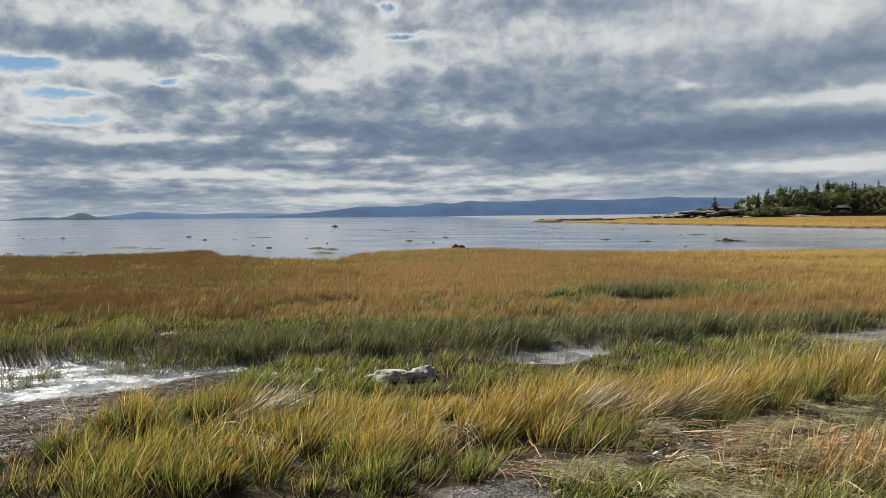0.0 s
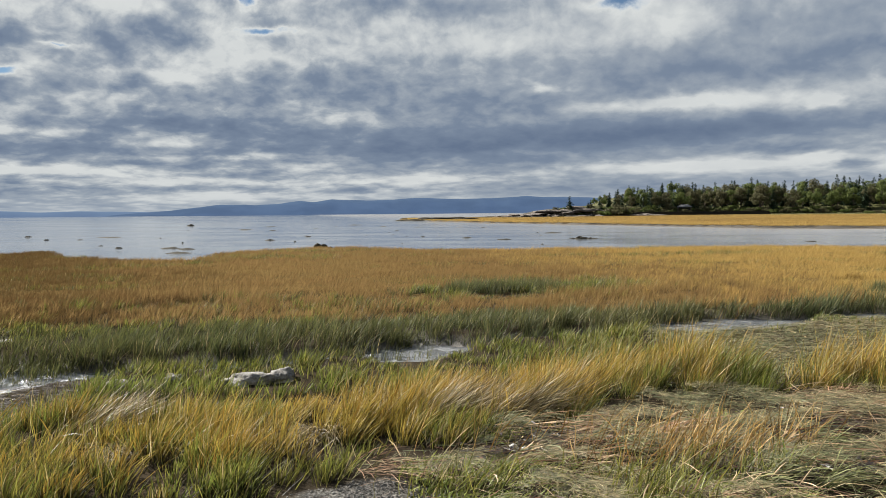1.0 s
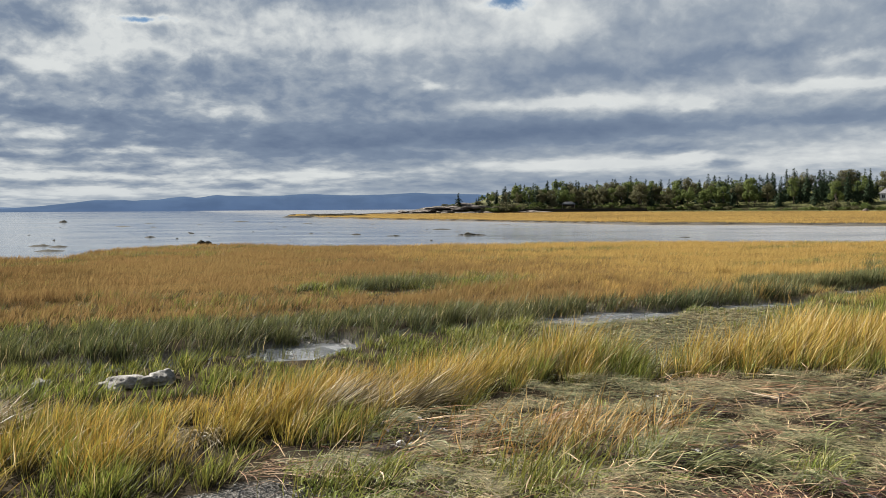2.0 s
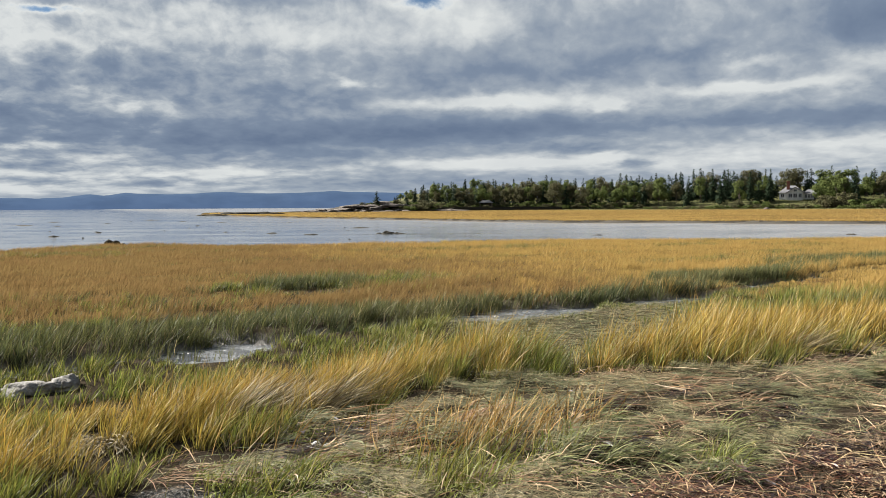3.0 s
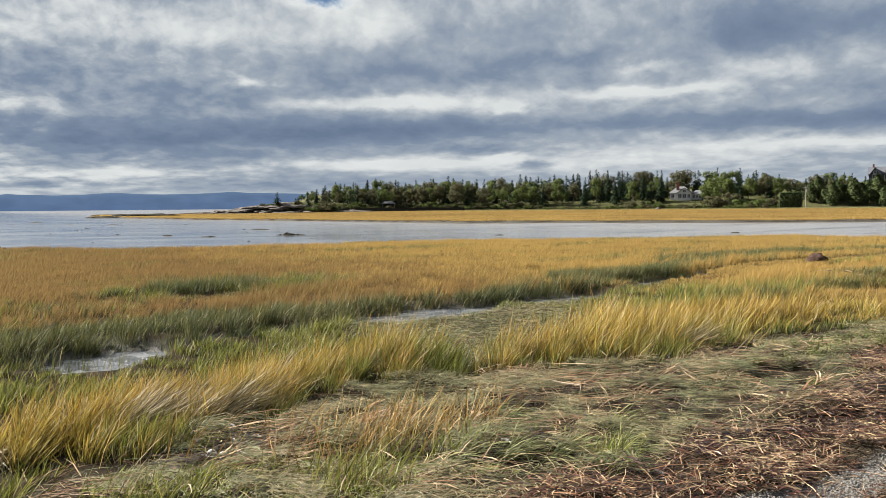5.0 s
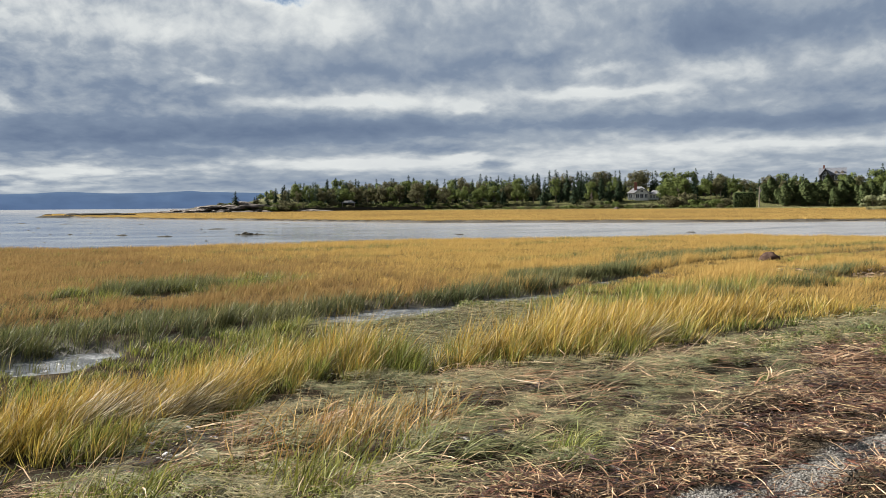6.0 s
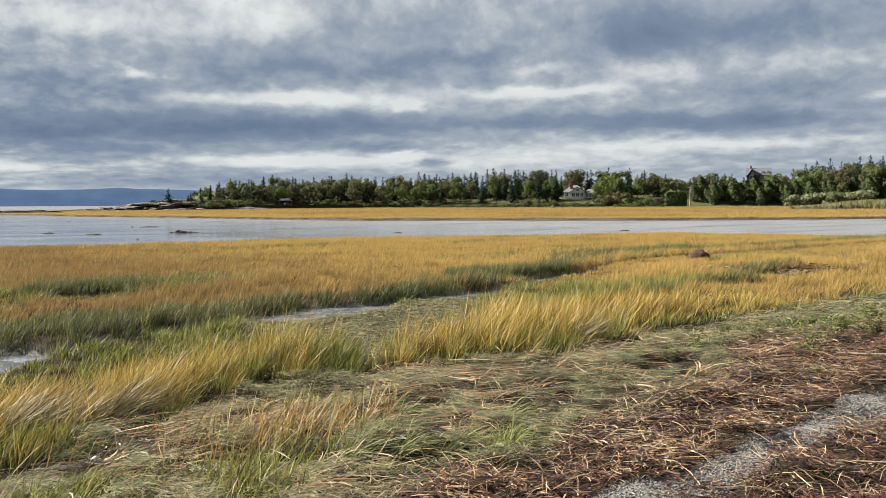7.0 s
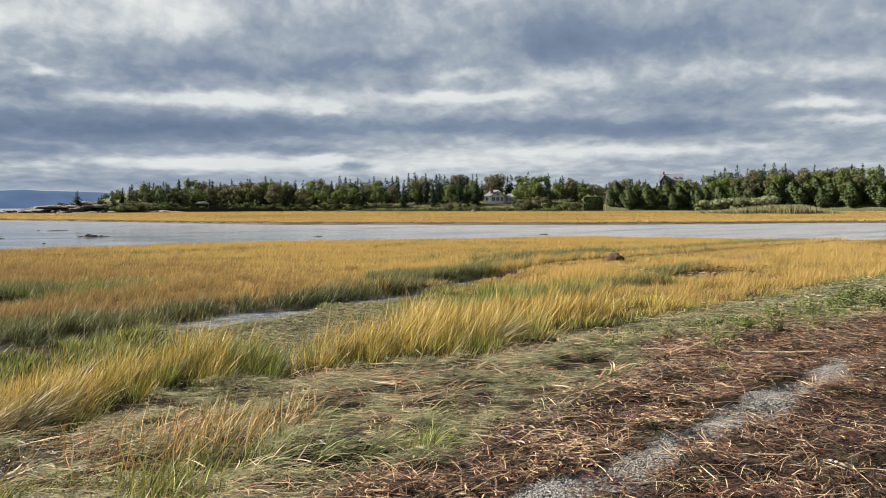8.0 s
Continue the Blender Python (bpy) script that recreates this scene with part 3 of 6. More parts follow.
def mesh_object(name, verts, faces, mat, smooth=False):
    me = bpy.data.meshes.new(name)
    me.from_pydata([tuple(v) for v in verts], [], [tuple(f) for f in faces])
    me.materials.append(mat)
    if smooth:
        me.polygons.foreach_set("use_smooth", [True] * len(me.polygons))
    me.update()
    return new(name, me)


def raw_mesh(name, verts, tris, mat, uv=None, smooth=False):
    """A mesh of triangles straight from arrays."""
    me = bpy.data.meshes.new(name)
    nt = len(tris)
    me.vertices.add(len(verts))
    me.vertices.foreach_set("co", np.ascontiguousarray(verts, np.float32).ravel())
    me.loops.add(nt * 3)
    me.loops.foreach_set("vertex_index", np.ascontiguousarray(tris, np.int32).ravel())
    me.polygons.add(nt)
    me.polygons.foreach_set("loop_start", np.arange(0, nt * 3, 3, dtype=np.int32))
    if uv is not None:
        layer = me.uv_layers.new(name="along")
        co = np.zeros((nt * 3, 2), np.float32)
        co[:, 1] = uv[np.asarray(tris).ravel()]
        layer.data.foreach_set("uv", co.ravel())
    if smooth:
        me.polygons.foreach_set("use_smooth", np.ones(nt, bool))
    me.materials.append(mat)
    me.update(calc_edges=True)
    return me


def make_ground():
    radii = [0.0]
    r = 0.25
    while r < 4950:
        radii.append(r)
        r += max(0.09, r * 0.0145) if r < 62 else (r * 0.019 if r < 420 else r * 0.06)
    radii, spokes = np.array(radii[1:]), 420
    ang = np.linspace(0, 2 * np.pi, spokes, endpoint=False)
    rr, aa = np.meshgrid(radii, ang, indexing="ij")
    x, y = -rr * np.sin(aa), rr * np.cos(aa)
    z = ground_z(x, y)
    verts = np.concatenate([[[0, 0, float(ground_z(np.array([0.0]), np.array([0.0]))[0])]], np.stack([x, y, z], -1).reshape(-1, 3)])
    n = len(radii)
    i, j = np.meshgrid(np.arange(n - 1), np.arange(spokes), indexing="ij")
    a, b = 1 + i * spokes + j, 1 + i * spokes + (j + 1) % spokes
    c, d = a + spokes, b + spokes
    tris = np.concatenate([np.stack([a, c, b], -1).reshape(-1, 3), np.stack([b, c, d], -1).reshape(-1, 3)])
    hub = np.stack([np.zeros(spokes, int), 1 + np.arange(spokes), 1 + (np.arange(spokes) + 1) % spokes], -1)
    me = raw_mesh("ground", verts, np.concatenate([hub, tris]), M_GROUND, smooth=True)
    x, y = verts[:, 0], verts[:, 1]
    r, az = polar(x, y)
    wet = np.maximum(0.85 * creek(x, y), 0.3 * ease(r - line(az, MARSH_R), -0.4, 0.4) * (inland(x, y) < 3))
    gravel = gravel_share(x, y)
    thatch = np.maximum(ease(inland(x, y), 3, 7) * ease(-(r - line(az, WOOD_R)), 2, 20), 0.75 * ease(r, 14, 22) * (r < line(az, MARSH_R) - 0.5) * (y > 9) * (1 - creek(x, y)))
    floor = ease(r - line(az, WOOD_R), -10, 6) * (inland(x, y) > 2) * (az < -22.5)
    rock = ease(r - line(az, WOOD_R), -8, 0) * ease(-az, 12.5, 14) * ease(az, -27, -22) * (inland(x, y) > 2)
    layer = me.color_attributes.new("cover", "FLOAT_COLOR", "POINT")
    layer.data.foreach_set("color", np.stack([wet * (1 - rock), np.maximum(gravel, 0.55 * rock), thatch * (1 - rock), np.maximum(floor, 0.75 * ease(-az, 17.0, 19.0) * rock)], -1).astype(np.float32).ravel())
    tagged(new("ground", me), "muddy salt marsh ground with creek, gravel and a far wooded shore", "ground", kind="structure")


def gravel_share(x, y):
    """Bare shell gravel: a strip through the wrack, and a patch by the tall grass."""
    mid = line(x, [(2.0, 2.3), (3.0, 2.55), (3.7, 2.65), (4.8, 2.78), (6.3, 2.86), (7.7, 2.92), (8.9, 3.2)]) + 0.25 * (fbm(x, y, 0.7, 3) - 0.45)
    strip = (1 - ease(np.abs(y - mid) / (0.07 + 0.17 * fbm(x, y, 0.3, 3)), 0.7, 1.4)) * ease(x, 2.0, 3.0) * ease(-x, -9.4, -8.2)
    patch = 1 - ease(np.hypot((x - 0.4) / 0.45, (y - 4.6) / 0.22) + 1.2 * (fbm(x, y, 0.4, 3) - 0.45), 0.7, 1.2)
    return np.maximum(strip, patch)


make_ground()


def make_water():
    radii = np.geomspace(2.0, 4950, 40)
    ang = np.linspace(0, 2 * np.pi, 96, endpoint=False)
    rr, aa = np.meshgrid(radii, ang, indexing="ij")
    verts = np.stack([-rr * np.sin(aa), rr * np.cos(aa), np.full_like(rr, WATER)], -1).reshape(-1, 3)
    i, j = np.meshgrid(np.arange(39), np.arange(96), indexing="ij")
    a, b = i * 96 + j, i * 96 + (j + 1) % 96
    tris = np.concatenate([np.stack([a, a + 96, b], -1).reshape(-1, 3), np.stack([b, a + 96, b + 96], -1).reshape(-1, 3)])
    tagged(new("water", raw_mesh("water", verts, tris, M_WATER)), "calm pale grey tidal water over the flats", "water", kind="structure")


make_water()


def far_range(name, az0, az1, heights, r0, r1, mat, label, seed, ragged):
    """A range of hills: slopes up from its shore to a ridge and down behind it."""
    m = 160
    az = np.linspace(az0, az1, m)
    base = line(-az, [(-a, e) for a, e in heights])
    ridge = np.tan(np.radians(base + ragged * (fbm(az * 40 + seed, az * 0, 60, 5) - 0.47))) * r1
    verts, rows = [], [(0.0, 0.0), (0.12, 0.22), (0.35, 0.52), (0.62, 0.8), (1.0, 1.0), (1.06, 0.6), (1.08, -0.05)]
    for k, (f, h) in enumerate(rows):
        r = r0 + (r1 - r0) * f
        spur = 1 + 0.35 * (fbm(az * 90 + seed, az * 0 + k * 5.0, 50, 4) - 0.47) * (0 < k < 4)
        zz = np.maximum(ridge * h * spur * (r / r1), -3) + (2.0 if k == 0 else 0) - 3 * (k == 0)
        verts.append(np.stack([-r * np.sin(np.radians(az)), r * np.cos(np.radians(az)), zz + 0 * az], -1))
    verts = np.concatenate(verts)
    i, j = np.meshgrid(np.arange(len(rows) - 1), np.arange(m - 1), indexing="ij")
    a = i * m + j
    tris = np.concatenate([np.stack([a, a + m, a + 1], -1).reshape(-1, 3), np.stack([a + 1, a + m, a + m + 1], -1).reshape(-1, 3)])
    tagged(new(name, raw_mesh(name, verts, tris, mat, smooth=True)), label, "hills", kind="structure")


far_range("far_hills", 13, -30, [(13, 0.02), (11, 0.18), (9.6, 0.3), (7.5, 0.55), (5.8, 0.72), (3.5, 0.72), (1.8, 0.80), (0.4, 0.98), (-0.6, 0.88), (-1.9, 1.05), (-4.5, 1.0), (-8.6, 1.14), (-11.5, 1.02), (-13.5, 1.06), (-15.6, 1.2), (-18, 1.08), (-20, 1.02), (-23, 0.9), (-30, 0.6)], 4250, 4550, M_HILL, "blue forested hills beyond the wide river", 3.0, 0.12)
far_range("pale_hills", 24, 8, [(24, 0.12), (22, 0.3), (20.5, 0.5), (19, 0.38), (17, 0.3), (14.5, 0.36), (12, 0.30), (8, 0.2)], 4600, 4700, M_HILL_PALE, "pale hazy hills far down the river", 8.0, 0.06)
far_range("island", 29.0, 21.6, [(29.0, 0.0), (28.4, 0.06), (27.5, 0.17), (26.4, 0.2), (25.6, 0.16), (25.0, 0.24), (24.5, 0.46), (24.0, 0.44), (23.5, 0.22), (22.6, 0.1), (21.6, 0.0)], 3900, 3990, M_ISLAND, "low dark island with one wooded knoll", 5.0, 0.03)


# ---- building blocks ----
def level(x, y):
    return float(ground_z(np.array([x]), np.array([y]))[0])


def thing(name, at, label, category, group="", turn=0.0):
    ob = new(name)
    ob.matrix_basis = pose(*at, 0, 0, turn)
    return tagged(ob, label, category, group)


def part(name, bm, mat, parent, label=""):
    me = bpy.data.meshes.new(name)
    bm.to_mesh(me)
    bm.free()
    me.materials.append(mat)
    ob = new(name, me)
    ob.parent = parent
    return tagged(ob, label)


def mesh_part(name, me, parent, label=""):
    ob = new(name, me)
    ob.parent = parent
    return tagged(ob, label)


def box(bm, x0, x1, y0, y1, z0, z1, bevel=0.0):
    r = bmesh.ops.create_cube(bm, size=1)
    for v in r["verts"]:
        v.co = Vector((x0 + (v.co.x + 0.5) * (x1 - x0), y0 + (v.co.y + 0.5) * (y1 - y0), z0 + (v.co.z + 0.5) * (z1 - z0)))
    if bevel:
        bmesh.ops.bevel(bm, geom=list({e for v in r["verts"] for e in v.link_edges}), offset=bevel, segments=2, affect="EDGES")
    return bm


def boxed(*a, bevel=0.0):
    return box(bmesh.new(), *a, bevel=bevel)


def tube(bm, points, radii, sides=6):
    """A tapered limb through the points."""
    rings = []
    for k, p in enumerate(points):
        d = (Vector(points[min(k + 1, len(points) - 1)]) - Vector(points[max(k - 1, 0)])).normalized()
        u = d.orthogonal().normalized()
        w = d.cross(u)
        rings.append([bm.verts.new(Vector(p) + radii[k] * (u * math.cos(2 * math.pi * s / sides) + w * math.sin(2 * math.pi * s / sides))) for s in range(sides)])
    for a, b in zip(rings, rings[1:]):
        for s in range(sides):
            bm.faces.new((a[s], a[(s + 1) % sides], b[(s + 1) % sides], b[s]))
    bm.faces.new(rings[-1])
    bm.faces.new(rings[0][::-1])
    return bm


def rock_mesh(bm, size, seed, rough=0.35, subdiv=3, flat=0.35, crack=0.0):
    """A worn boulder: facets and lumps on a stretched ball, its foot cut level."""
    r = bmesh.ops.create_icosphere(bm, subdivisions=subdiv, radius=1.0)
    off = Vector((seed * 7.7, seed * 3.1, seed * 5.3))
    for v in r["verts"]:
        p = v.co.copy()
        k = 1 + rough * noise.fractal(p * 0.9 + off, 0.9, 2.1, 4) + 0.5 * rough * abs(noise.noise(p * 2.3 + off)) - crack * max(0.0, 0.16 - abs(noise.noise(p * 3.1 - off))) * 2.2 + 0.12 * crack * noise.cell(p * 4.0 + off)
        p *= k
        if p.z < -flat:
            p.z = -flat
        v.co = Vector((p.x * size[0], p.y * size[1], (p.z + flat) * size[2]))
    for f in bm.faces:
        f.smooth = True
    return bm


def ribbons(name, base, way, length, bend, width, mat, label, category, flat=0.0, segments=2):
    """Blades or strips of grass and weed, as ONE object: each runs from its base along way and curves by bend."""
    n = len(base)
    side = np.cross(way, rng.normal(size=(n, 3)) * (1 - flat) + np.array([0, 0, 1.0]) * flat)
    side /= np.linalg.norm(side, axis=1)[:, None] + 1e-9
    verts, vs = [], []
    stations = [(0.0, 0.8), (0.5, 1.0)] if segments == 2 else ([(0.0, 1.0)] if segments == 1 else [(0.0, 0.8), (0.35, 1.0), (0.7, 0.75)])
    for t, w in stations:
        p = base + way * (length * t)[:, None] + bend * (t * t)
        verts += [p - side * (width * w / 2)[:, None], p + side * (width * w / 2)[:, None]]
        vs += [np.full(n, t), np.full(n, t)]
    verts.append(base + way * length[:, None] + bend)
    vs.append(np.ones(n))
    k = len(verts)
    v = np.stack(verts, 1).reshape(-1, 3)
    uv = np.stack(vs, 1).reshape(-1)
    o = (np.arange(n) * k)[:, None]
    tris = []
    for s in range(len(stations) - 1):
        tris += [o + np.array([[2 * s, 2 * s + 1, 2 * s + 2]]), o + np.array([[2 * s + 1, 2 * s + 3, 2 * s + 2]])]
    tris.append(o + np.array([[k - 3, k - 2, k - 1]]))
    return tagged(new(name, raw_mesh(name, v, np.concatenate(tris), mat, uv)), label, category, kind="stuff")


def scatter(x0, x1, y0, y1, density):
    """Random places in a rectangle, so many to a square metre."""
    n = int((x1 - x0) * (y1 - y0) * density)
    return rng.uniform(x0, x1, n), rng.uniform(y0, y1, n)


def keep(share, *arrays):
    k = rng.random(len(share)) < share
    return [a[k] for a in arrays]


def stand(name, x, y, height, width, mat, label, lean=(0.35, -0.05), wild=0.25, droop=0.35, segments=2, category="grass", out=None):
    """Standing grass at the places x, y."""
    n = len(x)
    h = height * rng.uniform(0.6, 1.15, n)
    way = np.stack([rng.normal(lean[0] * 0.5, wild, n), rng.normal(lean[1] * 0.5, wild, n), np.ones(n)], -1)
    if out is not None:
        way[:, :2] += 0.28 * out
    way /= np.linalg.norm(way, axis=1)[:, None]
    d = np.abs(rng.normal(droop, droop * 0.6, n)) * h
    turn = np.arctan2(lean[1], lean[0]) + rng.normal(0, 0.9, n)
    bend = np.stack([np.cos(turn) * d, np.sin(turn) * d, -0.45 * d * d / np.maximum(h, 0.01)], -1)
    base = np.stack([x, y, ground_z(x, y) - 0.02], -1)
    return ribbons(name, base, way, h, bend, width * rng.uniform(0.7, 1.3, n), mat, label, category, segments=segments)


def tufts(x, y, count, radius):
    """Blades gathered in tufts: places, the tuft's number, and the way out from its middle."""
    k = np.repeat(np.arange(len(x)), rng.integers(max(1, count // 2), count + count // 2, len(x)))
    a, d = rng.uniform(0, 2 * np.pi, len(k)), np.abs(rng.normal(0, radius, len(k)))
    return x[k] + np.cos(a) * d, y[k] + np.sin(a) * d, k, np.stack([np.cos(a), np.sin(a)], -1) * (d / radius)[:, None]


# ---- the grass ----
def far_edge(x, y):
    r, az = polar(x, y)
    return line(az, MARSH_R) + 2.2 * (fbm(x, y, 5.0, 4) - 0.47) - r


def in_tall(x, y):
    wob = (fbm(x, y, 0.7, 3) - 0.45) * 0.7
    a, b = line(x, TALL_NEAR), line(x, TALL_FAR)
    return ease(y - a + wob, -0.05, 0.15) * ease(b - y + wob, -0.1, 0.25)


def low_spots(x, y):
    """Hollows of the field where the grass stays short, with bare mud or drifted stems: 1 in their middle."""
    return np.clip(sum(np.exp(-((x - cx) / rx) ** 4 - ((y - cy) / ry) ** 4) for cx, cy, rx, ry in ((14.9, 14.5, 1.9, 1.0), (12.9, 9.3, 0.9, 0.6), (16.6, 10.3, 1.2, 0.5), (20.6, 11.1, 2.2, 0.9), (4.5, 17.2, 0.9, 1.0))), 0, 1)


def green_share(x, y):
    """How green the field is: along the creek and in hollows green, rusty or golden beyond."""
    d = y - line(x, CREEK_Y)
    n1 = fbm(x * 0.35, y, 2.2, 4)
    reach = line(x, [(-8, 4.6), (-2, 4.4), (1.5, 3.6), (3.5, 2.2), (5.5, 1.2), (7, 0.75), (12, 0.7)])
    bank = 1 - ease(d + np.minimum(6.0, 2.2 * reach) * (n1 - 0.45), 0.5 * reach, 1.25 * reach)
    h2 = np.exp(-((y - line(x, [(0, 18.6), (4.5, 18.6), (8, 19.6), (14, 20.5)])) / 1.1) ** 2) * ease(x, 1.5, 3.2) * ease(-x, -10, -6) * (0.4 + 1.2 * fbm(x, y, 1.5, 3))
    h4 = np.exp(-(((x - 14.8) / 2.2) ** 2 + ((y - 11.2) / 0.7) ** 2))
    h3 = np.exp(-((y - line(x, [(10, 15.4), (16, 15.8), (19, 17.8), (25, 20), (31, 20)])) / 0.8) ** 2) * ease(x, 10, 13)
    return np.clip(np.maximum(bank * (1 - ease(x, 11, 17)), np.maximum(np.maximum(1.7 * h2, h4), h3)) + 0.5 * ease(n1, 0.52, 0.66), 0, 1)


def field_grass():
    # stretch of the plan, tufts to a square metre, blades to a tuft, tuft's radius, blade's width, segments
    sets = [(-16, 26, 8.4, 20, 34, 22, 0.10, 0.0080, 2), (-28, 44, 20, 46, 16, 19, 0.26, 0.0122, 1), (20, 62, 6, 34, 12, 22, 0.26, 0.009, 1)]
    for k, (x0, x1, y0, y1, dens, count, radius, width, seg) in enumerate(sets):
        x, y = scatter(x0, x1, y0, y1, dens)
        ok = (far_edge(x, y) > 0.15) & ((creek(x, y) < 0.9) | ((x < 0.2) & (fbm(x * 0.5, y, 0.9, 3) > 0.53)))
        if k == 2:
            ok &= ~((x < 44) & (y > 20)) & ~((x < 26) & (y > 8.4))
        ok &= y > np.maximum(line(x, TALL_FAR) - 0.1, np.where(x < -2.4, line(x, CREEK_Y) - 0.3, 0))
        bare = ease(x, 5.0, 5.6) * ease(-x, -10.5, -9) * ease(-y, -12.6, -11.9)
        ok &= rng.random(len(x)) > 0.97 * bare
        ok &= rng.random(len(x)) < (0.3 if k == 0 else 0.75) + 1.5 * ease(fbm(x, y, 0.9, 3), 0.3, 0.52)
        ok &= np.hypot((x + 0.35) / 0.6, (y - 9.1) / 0.45) > 1
        x, y = x[ok], y[ok]
        d = y - line(x, CREEK_Y)
        w = line(x, CREEK_W)
        tall = 0.23 + 0.30 * (fbm(x, y, 1.6, 3) - 0.45) * (1 if k == 0 else 0.6) + 0.17 * np.exp(-((d - w - 0.1) / 0.6) ** 2) * (d > 0) + 0.14 * ease(x, 9, 14) * ease(-y, -15, -10)
        tall = tall * (1 - 0.45 * ease(-d - w, -0.7, 0.1) * (1 - ease(-d - w, 0.9, 1.9)) * (ease(x, 0.3, 0.8) * ease(-x, -2.4, -2.0) + ease(x, 5.6, 6.2)))
        tall = tall * (1 - 0.7 * low_spots(x, y))
        tall = np.clip(tall * rng.uniform(0.7, 1.25, len(x)) * (1 if k == 0 else 0.85), 0.10, 0.6)
        g = green_share(x, y)
        gold = ease(x + 7 * (fbm(x, y, 6, 3) - 0.47), 5, 17)
        pick = rng.random(len(x))
        fringe = (d > 0) & (d < w + 0.55) & (x > 2.2) & (x < 13) & (rng.random(len(x)) < 0.9)
        pick = np.where(fringe, 0.0, pick)
        dark = ((pick < g) | fringe) & ((d < 2.5) | (rng.random(len(x)) < 0.4)) & (d > -0.5)
        green = (pick < g) & ~dark
        golden = ~(pick < g) & (rng.random(len(x)) < gold)
        sage = (rng.random(len(x)) < 0.85 * ease(x, 24.5, 27.5) * ease(-np.abs(y - 10.5 - 2.0 * fbm(x, y, 2.0, 3)), -3.2, -1.6)) & (k == 2)
        dark, green, golden = dark & ~sage, green & ~sage, golden & ~sage
        rusty = ~(pick < g) & ~golden & ~sage
        # towards the left the darker copy takes over, as painted shading
        brown = rusty & (rng.random(len(x)) < ease(-x + 6 * (fbm(x, y, 5, 3) - 0.47) - 0.12 * (y - 20), -1, 9))
        rusty = rusty & ~brown
        if k == 0:
            bx, by, t, out = tufts(x, y, 7, radius * 1.2)
            # added dark blades deepen the shade between the tufts
            stand("dead_thatch", bx, by, np.full(len(bx), 0.12), width * 1.5, M_SHADE_THATCH, "dead thatch, dark to deepen the shade at the foot of the marsh grass", wild=0.35, droop=0.3, segments=1, out=out)
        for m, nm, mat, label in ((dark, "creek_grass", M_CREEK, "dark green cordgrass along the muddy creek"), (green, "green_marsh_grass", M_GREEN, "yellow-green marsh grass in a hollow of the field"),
                                  (golden, "golden_marsh_grass", M_GOLD_FAR, "golden autumn marsh grass"), (rusty, "rusty_marsh_grass", M_RUST_FAR, "rust-brown autumn marsh grass"), (brown, "brown_marsh_grass", M_RUST_SHADE, "autumn marsh grass in a darker brown tone for shading"), (sage, "sea_lavender", M_SAGE, "grey-brown faded sea lavender in the golden grass")):
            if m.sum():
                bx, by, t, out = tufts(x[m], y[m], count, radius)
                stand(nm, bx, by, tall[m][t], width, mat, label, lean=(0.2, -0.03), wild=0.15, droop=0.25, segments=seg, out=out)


field_grass()


def creek_fringe():
    """Dense dark cordgrass that stands on the creek's far bank, down to the mud, and a few tufts out on it."""
    x, y = scatter(-7, 13, 9.5, 16, 150)
    c, d = creek(x, y), y - line(x, CREEK_Y)
    x, y = keep((d > 0) * (c > 0.04) * (c < 0.97) * (0.35 + 0.65 * (c < 0.8)) * ease(fbm(x, y, 0.8, 3), 0.25, 0.42) * ease(x, -6.5, -3) + (np.abs(d) < 1) * (c > 0.9) * 0.15 * ease(fbm(x * 0.6 + 9, y, 0.45, 3), 0.52, 0.62), x, y)
    bx, by, t, out = tufts(x, y, 8, 0.06)
    stand("creek_grass", bx, by, (0.22 + 0.2 * fbm(x, y, 0.9, 2))[t], 0.008, M_CREEK, "dark green cordgrass down to the creek's mud", lean=(0.12, -0.02), wild=0.13, droop=0.2, out=out)
    # the same grass behind the hollows of the field
    for cx, cy, rx, ry, n in ((15.0, 16.1, 2.3, 0.42, 420), (12.95, 10.35, 0.9, 0.25, 130), (16.8, 11.0, 1.2, 0.22, 130), (20.8, 12.4, 2.0, 0.25, 170), (4.7, 19.0, 1.3, 0.5, 260), (24.0, 19.6, 4.0, 0.6, 300)):
        x, y = cx + rx * rng.uniform(-1, 1, n), cy + ry * rng.normal(0, 0.6, n)
        bx, by, t, out = tufts(x, y, 12, 0.09)
        stand("creek_grass", bx, by, np.full(len(bx), 0.36), 0.008, M_CREEK, "dark green cordgrass behind a hollow of the field", lean=(0.12, -0.02), wild=0.13, droop=0.2, out=out)


creek_fringe()


# dark gaps in the belt: middle and half widths
HOLLOWS = [(0.05, 6.05, 0.32, 0.2), (-1.3, 5.75, 0.26, 0.22), (4.3, 8.35, 0.24, 0.2), (5.05, 7.45, 0.2, 0.6), (1.75, 6.2, 0.4, 0.14), (7.75, 7.05, 0.22, 0.16), (-0.6, 6.9, 0.3, 0.14), (9.2, 7.3, 0.3, 0.22), (6.6, 7.3, 0.12, 0.3), (2.75, 7.15, 0.2, 0.2), (11.2, 7.6, 0.35, 0.3)]


